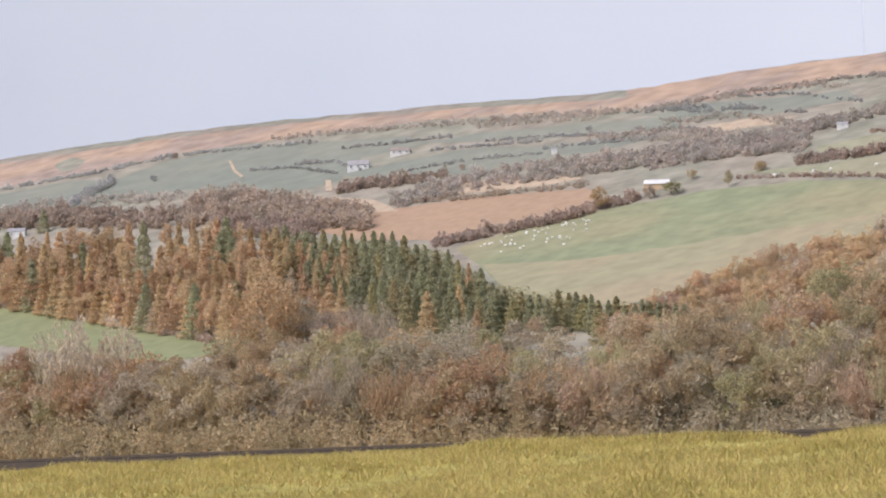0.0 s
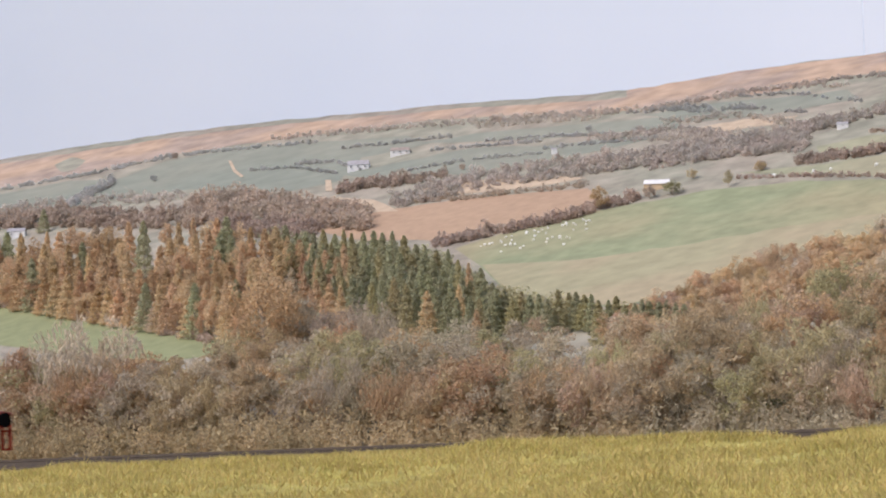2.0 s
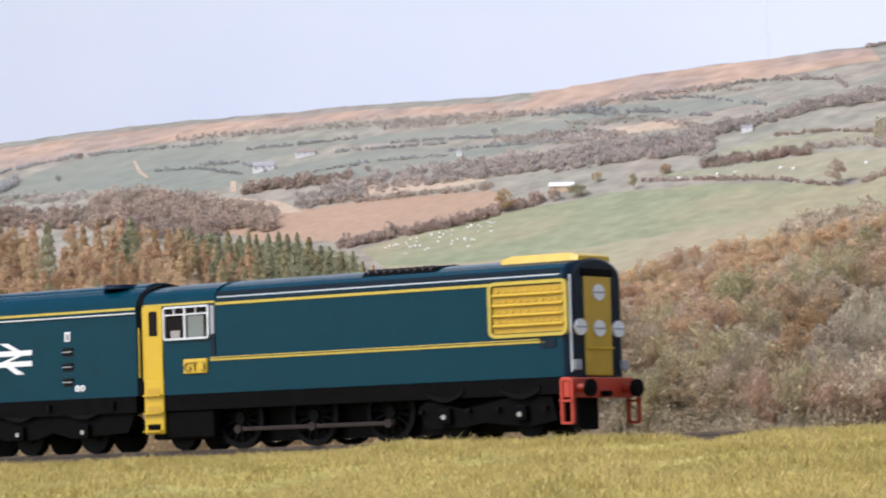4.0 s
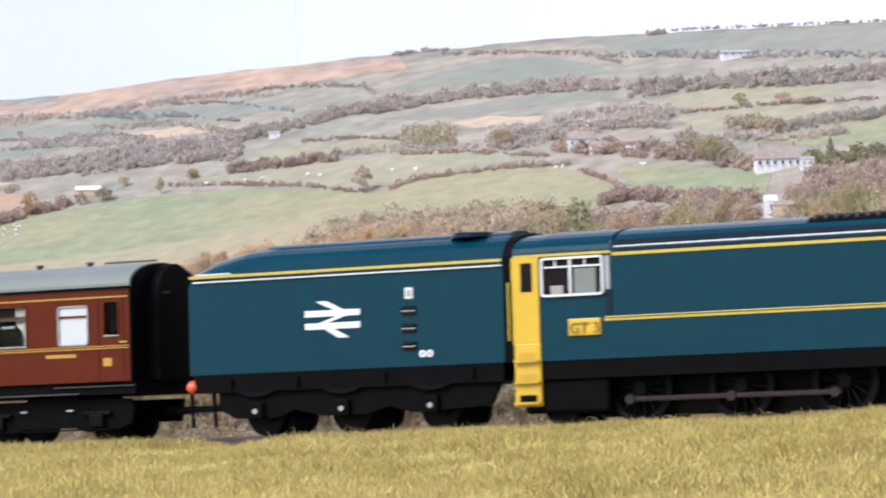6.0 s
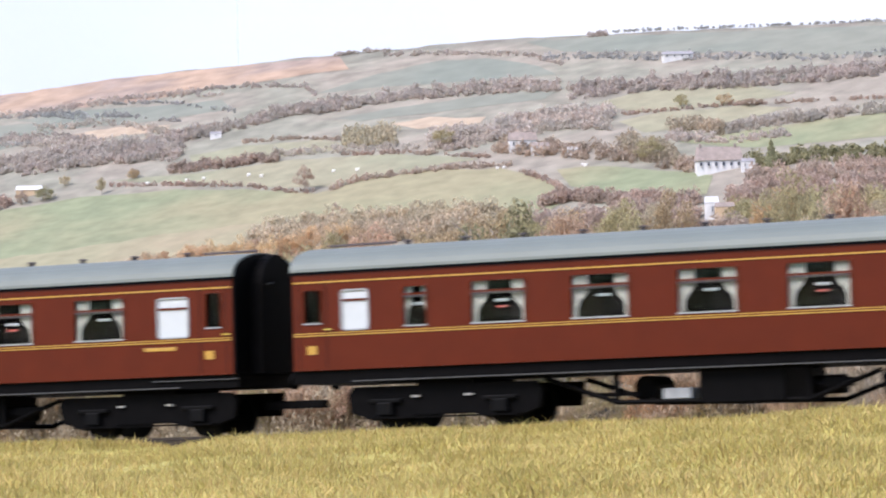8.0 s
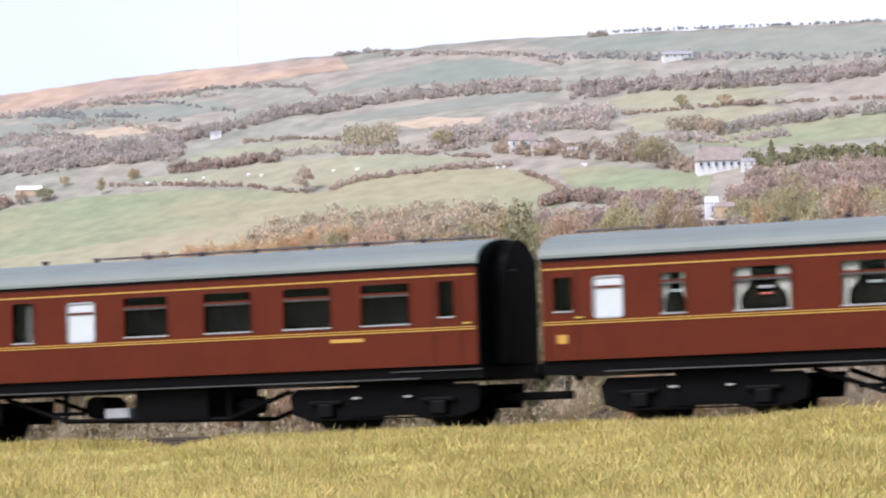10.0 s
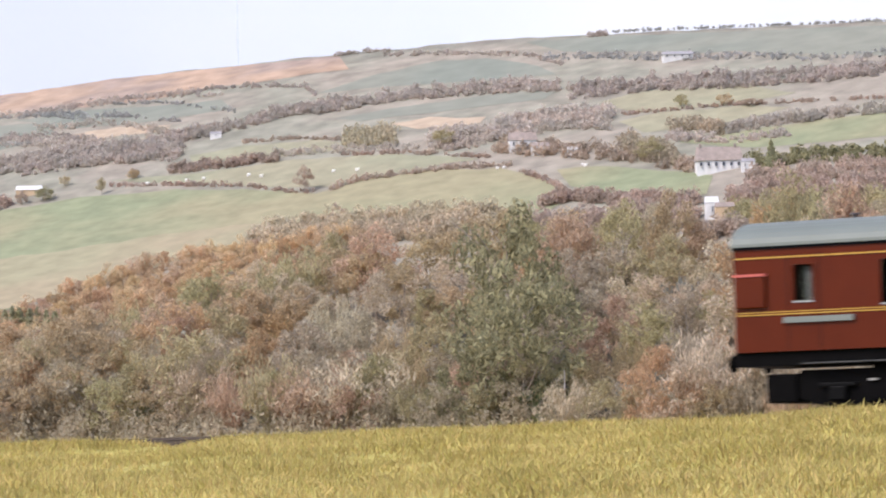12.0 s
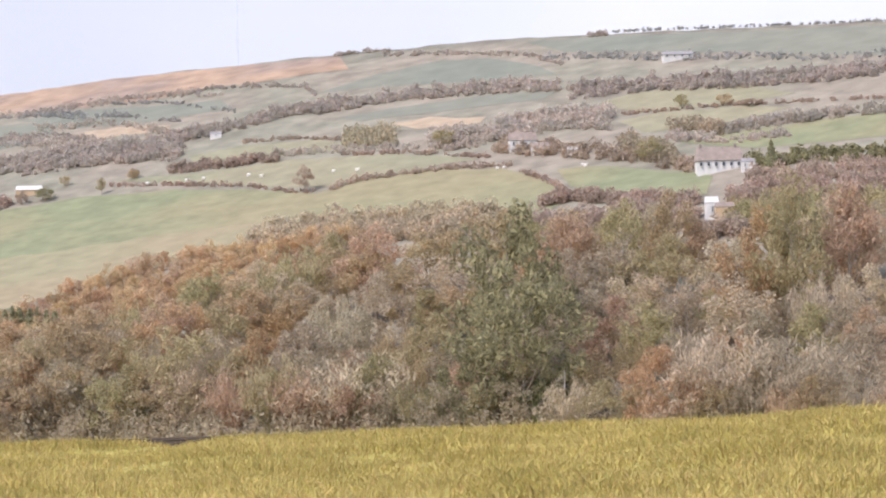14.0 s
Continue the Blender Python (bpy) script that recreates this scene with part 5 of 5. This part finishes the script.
LARCH_TOP = [(-60, 425), (0, 420), (100, 405), (250, 394), (400, 390), (480, 408), (560, 440), (640, 470)]
for row, off in enumerate((0, 24, 50, 78, 108, 140)):
    x = -50 + 9 * row
    while x < 600 + 10 * row:
        top = lerp(LARCH_TOP, x) + off + random.uniform(-7, 7)
        pal = random.choices(("larch", "rust", "spruce", "pale"), (8, 2.2, 1, 0.6))[0]
        base = top + random.uniform(74, 100)
        if x < 400:
            base = min(base, lerp([(-60, 532), (0, 538), (200, 570), (388, 600)], x) + 6)
        if base - top > 34 and not (230 < x < 285 and row < 3):
            soft = pal != "spruce" and random.random() < 0.3
            plant("tall" if soft else "conifer", pal, 'A', x, top, base, random.uniform(36, 54))
        x += random.uniform(17, 26)
SPRUCE_TOP = [(480, 405), (600, 412), (700, 415), (780, 440), (850, 478), (880, 500)]
for row, off in enumerate((0, 26, 52, 78)):
    x = 490 + 8 * row + 20 * row
    while x < 880:
        top = lerp(SPRUCE_TOP, x) + off + random.uniform(-8, 8)
        plant("conifer", random.choices(("spruce", "olive", "larch"), (6, 3, 1.6))[0], 'A', x, top, top + random.uniform(70, 98), random.uniform(32, 54))
        x += random.uniform(14, 22)
x = 880
while x < 1230:
    top = lerp([(880, 516), (1000, 522), (1100, 532), (1230, 535)], x) + random.uniform(-8, 10)
    plant("conifer", random.choices(("spruce", "olive", "larch"), (6, 3, 2))[0], 'A', x, top, top + random.uniform(60, 80), random.uniform(34, 50))
    x += random.uniform(12, 20)
LARCH_B = [(-60, 560), (0, 545), (100, 500), (200, 462), (300, 440), (400, 418), (460, 408), (560, 396), (640, 388)]
for row, off in enumerate((0, 30, 60)):
    x = -40 + 8 * row
    while x < 640 - 30 * row:
        top = lerp(LARCH_B, x) + off + random.uniform(-7, 7)
        plant("tall", random.choices(("larch", "rust", "pink"), (9, 1, 1.5))[0], 'B', x, top, top + random.uniform(58, 80), random.uniform(42, 62))
        x += random.uniform(18, 28)

# broadleaf wood and scrub at the foot of the hill, back rows first
random.seed(23)
SKY_A = [(-60, 615), (380, 615), (400, 560), (480, 520), (560, 540), (640, 535), (760, 550), (900, 575), (1000, 585), (1120, 590), (1200, 560)]
SKY_B = [(-40, 560), (60, 545), (200, 520), (300, 495), (400, 462), (500, 415), (600, 390), (700, 382), (760, 378), (850, 375), (960, 365), (1100, 352), (1200, 350), (1240, 395), (1300, 400), (1330, 335), (1450, 320), (1640, 320)]


def belt(board, sky, x0, x1, rows, mix):
    for r in range(rows):
        x = x0 + random.uniform(0, 40)
        while x < x1:
            s = lerp(sky, x)
            h = random.uniform(110, 175)
            top = s + (650 - s) * r / (rows - 1) + random.uniform(-12, 22)
            base = min(top + h, 786)
            top = min(top, base - 90)
            kind = random.choices(("round", "tall", "shrub", "fan"), (4, 2, 3, 2.2) if r < rows - 1 else (1, 1, 3, 4))[0]
            pal = random.choices(list(mix), list(mix.values()))[0]
            wide = {"round": 0.95, "tall": 0.65, "shrub": 1.1, "fan": 0.85}[kind] * (base - top)
            plant(kind, pal, board, x, top, base, wide, BARK_PALE if kind == "tall" else None)
            x += wide * random.uniform(0.42, 0.62)


belt('A', SKY_A, -40, 1130, 5, {"brown": 4, "rust": 2.2, "olive": 3, "grey": 2.5, "pale": 1.3, "pink": 1.2})
belt('B', SKY_B, -20, 1640, 6, {"brown": 3, "rust": 1.4, "olive": 3.2, "grey": 2.6, "pale": 1.6, "pink": 1.8})
# trees that stand out
for kind, pal, b, x, t, base, w in (("round", "rust", 'A', 470, 448, 680, 190), ("fan", "pale", 'A', 160, 540, 770, 230), ("shrub", "pink", 'A', 962, 560, 660, 130), ("round", "rust", 'A', 850, 600, 775, 190),
                                    ("shrub", "rust", 'A', 790, 712, 788, 110), ("tall", "rust", 'A', 40, 590, 780, 90), ("round", "olive", 'A', 640, 575, 760, 170), ("round", "hedge", 'A', 620, 525, 650, 150),
                                    ("round", "green", 'B', 905, 333, 700, 250), ("round", "green", 'B', 930, 440, 772, 270), ("shrub", "green", 'B', 850, 590, 776, 200), ("tall", "pink", 'B', 1010, 352, 560, 130), ("round", "olive", 'B', 1112, 338, 540, 130),
                                    ("round", "brown", 'B', 1195, 320, 540, 120), ("round", "rust", 'B', 1318, 392, 610, 150), ("round", "olive", 'B', 1405, 300, 600, 170), ("tall", "pink", 'B', 1505, 312, 560, 130),
                                    ("fan", "pale", 'B', 650, 615, 780, 230), ("fan", "pink", 'B', 560, 640, 782, 200), ("fan", "pale", 'B', 1290, 570, 760, 260), ("fan", "grey", 'B', 1440, 580, 760, 240), ("shrub", "olive", 'B', 330, 560, 770, 230),
                                    ("shrub", "brown", 'B', 110, 560, 775, 260), ("shrub", "darkgreen", 'B', 262, 690, 782, 60), ("shrub", "darkgreen", 'B', 960, 660, 770, 90), ("round", "green", 'B', 455, 490, 590, 80), ("round", "grey", 'B', 590, 400, 480, 60)):
    plant(kind, pal, b, x, t, base, w)
# pale leafless stems among the scrub
for b, x, t, base in (('B', 1000, 655, 745), ('B', 1020, 425, 520), ('B', 1105, 575, 650), ('B', 1300, 470, 580), ('B', 750, 610, 690)):
    p, u = land(b, x, base, 0.02)
    ob = part("bare_stem", cyl((0, 0, 0), (random.uniform(-0.003, 0.003), 0, (base - t) * u), 0.00035, 0.0002, 6), BARK_PALE)
    ob.location = p
    tagged(ob, "thin pale birch stem among the scrub", "tree stem", "birch stems")

# ---- buildings and sheep on the hillside ----
WALL_WHITE = mat("white_render", (0.60, 0.58, 0.55), 0.8, var=0.08)
WALL_BUFF = mat("buff_render", (0.5, 0.36, 0.22), 0.8, var=0.08)
ROOF_TILE = mat("brown_roof_tile", (0.27, 0.215, 0.18), 0.8, var=0.2, scale=500)
ROOF_SLATE = mat("grey_roof_slate", (0.3, 0.28, 0.28), 0.7, var=0.12)
GLASS_DARK = mat("dark_window", (0.06, 0.06, 0.07), 0.3)
WOOL = mat("sheep_wool", (0.78, 0.75, 0.7), 0.9, var=0.1)


def house(name, label, board, x0, x1, eave, base, ridge_y, wall, roof_m, windows=3, chimney=False):
    u = land(board, (x0 + x1) / 2, base)[1]
    p = land(board, (x0 + x1) / 2, base, 0.003 - 0.38 * (x1 - x0) * u / 2)[0]
    w, h, r = (x1 - x0) * u / 2, (base - eave) * u, (base - ridge_y) * u
    d = w * 0.45
    o = tagged(new(name), label, "house" if "house" in name or "cottage" in name else "building")
    o.location = p
    o.rotation_euler = (0, 0, radians(31))
    part("wall", box(-w, w, -d, d, -0.003, h), wall, o)
    bm = bmesh.new()
    vs = [bm.verts.new(c) for c in ((-w * 1.05, -d * 1.15, h * 0.97), (w * 1.05, -d * 1.15, h * 0.97), (w * 1.05, d * 1.15, h * 0.97), (-w * 1.05, d * 1.15, h * 0.97), (-w * 0.97, 0, r), (w * 0.97, 0, r))]
    for f in ((0, 1, 5, 4), (2, 3, 4, 5), (1, 2, 5), (3, 0, 4), (0, 3, 2, 1)):
        bm.faces.new([vs[i] for i in f])
    rf = part("roof", bm, roof_m, o)
    if chimney:
        for s in (-0.8, 0.75):
            part("chimney", box(s * w - w * 0.05, s * w + w * 0.05, -w * 0.05, w * 0.05, r * 0.9, r * 1.14), ROOF_TILE, rf)
    for i in range(windows):
        x = -w + 2 * w * (i + 0.5) / windows
        wn_ = part("window", box(x - w * 0.05, x + w * 0.05, -d - 0.0004, -d + 0.0004, h * 0.35, h * 0.75), GLASS_DARK, o)
        part("sill", box(x - w * 0.06, x + w * 0.06, -d - 0.0007, -d, h * 0.3, h * 0.35), wall, wn_)
    return o


house("farmhouse", "long white farmhouse with brown tiled roof", 'B', 1232, 1312, 285, 301, 260, WALL_WHITE, ROOF_TILE, 6, True)
house("outhouse", "small white outhouse beside the farmhouse", 'B', 1312, 1336, 286, 300, 280, WALL_WHITE, ROOF_SLATE, 2)
house("cottage", "pinkish cottage with low brown roof", 'B', 900, 950, 249, 264, 234, WALL_WHITE, ROOF_TILE, 3, True)
house("cottage", "small pale cottage among garden trees", 'B', 940, 972, 260, 270, 252, WALL_WHITE, ROOF_TILE, 2)
house("shed", "small bright white shed by the lane", 'B', 1004, 1024, 264, 272, 260, WALL_WHITE, WALL_WHITE, 1)
house("barn", "pale barn with a buff end behind the trees", 'B', 1248, 1272, 358, 385, 348, WALL_WHITE, WALL_WHITE, 1)
house("barn", "buff walled building half hidden by trees", 'B', 1266, 1300, 366, 388, 358, WALL_BUFF, ROOF_TILE, 1)
house("farmhouse", "distant white farmhouse on the upper slope", 'B', 1172, 1226, 97, 104, 91, WALL_WHITE, ROOF_SLATE, 4)
house("cottage", "tiny white cottage at the field edge", 'B', 372, 392, 237, 243, 233, WALL_WHITE, ROOF_SLATE, 1)
house("farmhouse", "white farm with dark roof in the valley", 'A', 616, 654, 292, 300, 284, WALL_WHITE, ROOF_SLATE, 3)
house("cottage", "pinkish distant cottage above the meadows", 'A', 692, 726, 267, 273, 261, WALL_WHITE, ROOF_TILE, 3)
house("barn", "low barn with pale sheet roof by the hedge", 'A', 1140, 1186, 326, 333, 318, WALL_BUFF, WALL_WHITE, 2)
house("cottage", "white cottage beyond the plantation", 'A', 14, 46, 410, 420, 404, WALL_WHITE, ROOF_SLATE, 2)
house("cottage", "tiny white house in far woods", 'A', 976, 986, 265, 271, 262, WALL_WHITE, ROOF_SLATE, 1)

sheep = tagged(new("sheep"), "small white sheep grazing in the pasture", "sheep", "grazing sheep")
bm = bmesh.new()
bmesh.ops.create_icosphere(bm, subdivisions=1, radius=0.5, matrix=pose(0, 0, 0.55) @ Matrix.Diagonal((1.1, 0.55, 0.6, 1)))
part("fleece", bm, WOOL, sheep)
bm = bmesh.new()
bmesh.ops.create_icosphere(bm, subdivisions=1, radius=0.18, matrix=pose(0.62, 0, 0.62))
part("head", bm, WOOL, sheep)
for x in (-0.3, 0.3):
    for y in (-0.15, 0.15):
        part("leg", box(x - 0.05, x + 0.05, y - 0.05, y + 0.05, 0, 0.35), WOOL, sheep)
random.seed(5)
spots = [('A', random.uniform(840, 1010) + k * 1.0, 0) for k in range(44)]
first = True
for b, x, _ in spots:
    y = lerp([(800, 438), (900, 412), (1060, 376)], x) + 8 + random.random() ** 2 * 38
    p, u = land(b, x, y, 0.0016)
    m = Matrix.Translation(p) @ pose(0, 0, 0, 0, 0, random.choice((0, 180, 30, 150)))
    s = u * random.uniform(3.4, 5.2)
    if first:
        sheep.matrix_basis, sheep.scale, first = m, (s, s, s), False
        sheep.location = p
    else:
        c = copy_thing(sheep, m)
        c.scale = (s, s, s)
for x, y in ((440, 312), (462, 314), (590, 305), (632, 303), (260, 328), (880, 300), (892, 299), (1030, 293), (1036, 295), (330, 322), (360, 318)):
    p, u = land('B', x, y, 0.0016)
    c = copy_thing(sheep, Matrix.Translation(p))
    s = u * random.uniform(4.5, 7)
    c.scale = (s, s, s)

# pale farm tracks and the joint of the sky board
field("farm_track", 'A', [(404, 284), (409, 284), (418, 302), (432, 312), (427, 314), (413, 305)], STUBBLE, "pale stony farm track up the slope", 0.0024, "track")
field("farm_track", 'A', [(576, 318), (586, 318), (588, 336), (576, 336)], STUBBLE, "short pale farm track by the trees", 0.0024, "track")
d0, d1 = sight('B', 417, -40), sight('B', 421, 125)
bm = bmesh.new()
q = []
for d, off in ((d0, 0), (d1, 0), (d1, 0.0011), (d0, 0.0011)):
    t = 2.15
    q.append(bm.verts.new(Vector(EYE) + d * t / d.length * 1.0 + Vector((off, 0, 0))))
bm.faces.new(q)
tagged(part("backdrop_joint", bm, mat("joint_grey", (0.52, 0.56, 0.63), 0.9)), "thin grey joint in the sky board", "joint", kind="structure")

# sleepers, last
me = None
for i in range(150):
    x = -1.25 + i * 0.0085
    if me is None:
        s0 = part("sleeper", box(-0.0016, 0.0016, -0.0160, 0.0160, -0.0018, 0.0, 0.0002), SLEEPER, track)
        me = s0.data
    else:
        s0 = new("sleeper", me)
        s0.parent = track
    s0.location = (x, TRACK_Y, -0.0033)


def motions():
    """The train runs past; wheels roll and the coupling rod goes round with them."""
    for ob in (loco, tender, *coaches):
        walk(ob, [(t, pose(s / 1000, TRACK_Y, 0)) for t, s in TRAVEL])
    ticks = [i / 30 for i in range(421)]
    for ob, x, r in spinners:
        rows = [(t, pose(x, 0, r, 0, math.degrees(travel_at(t) / 1000 / r), 0)) for t in ticks]
        walk(ob, rows)
    rr, cr = 0.0112 * TALL, 0.0042 * TALL
    crank = [(t, travel_at(t) / 1000 / rr + 1.38) for t in ticks]
    walk(rod, [(t, pose(-0.6511 + cr * math.sin(a), 0, rr + cr * math.cos(a))) for t, a in crank])


motions()
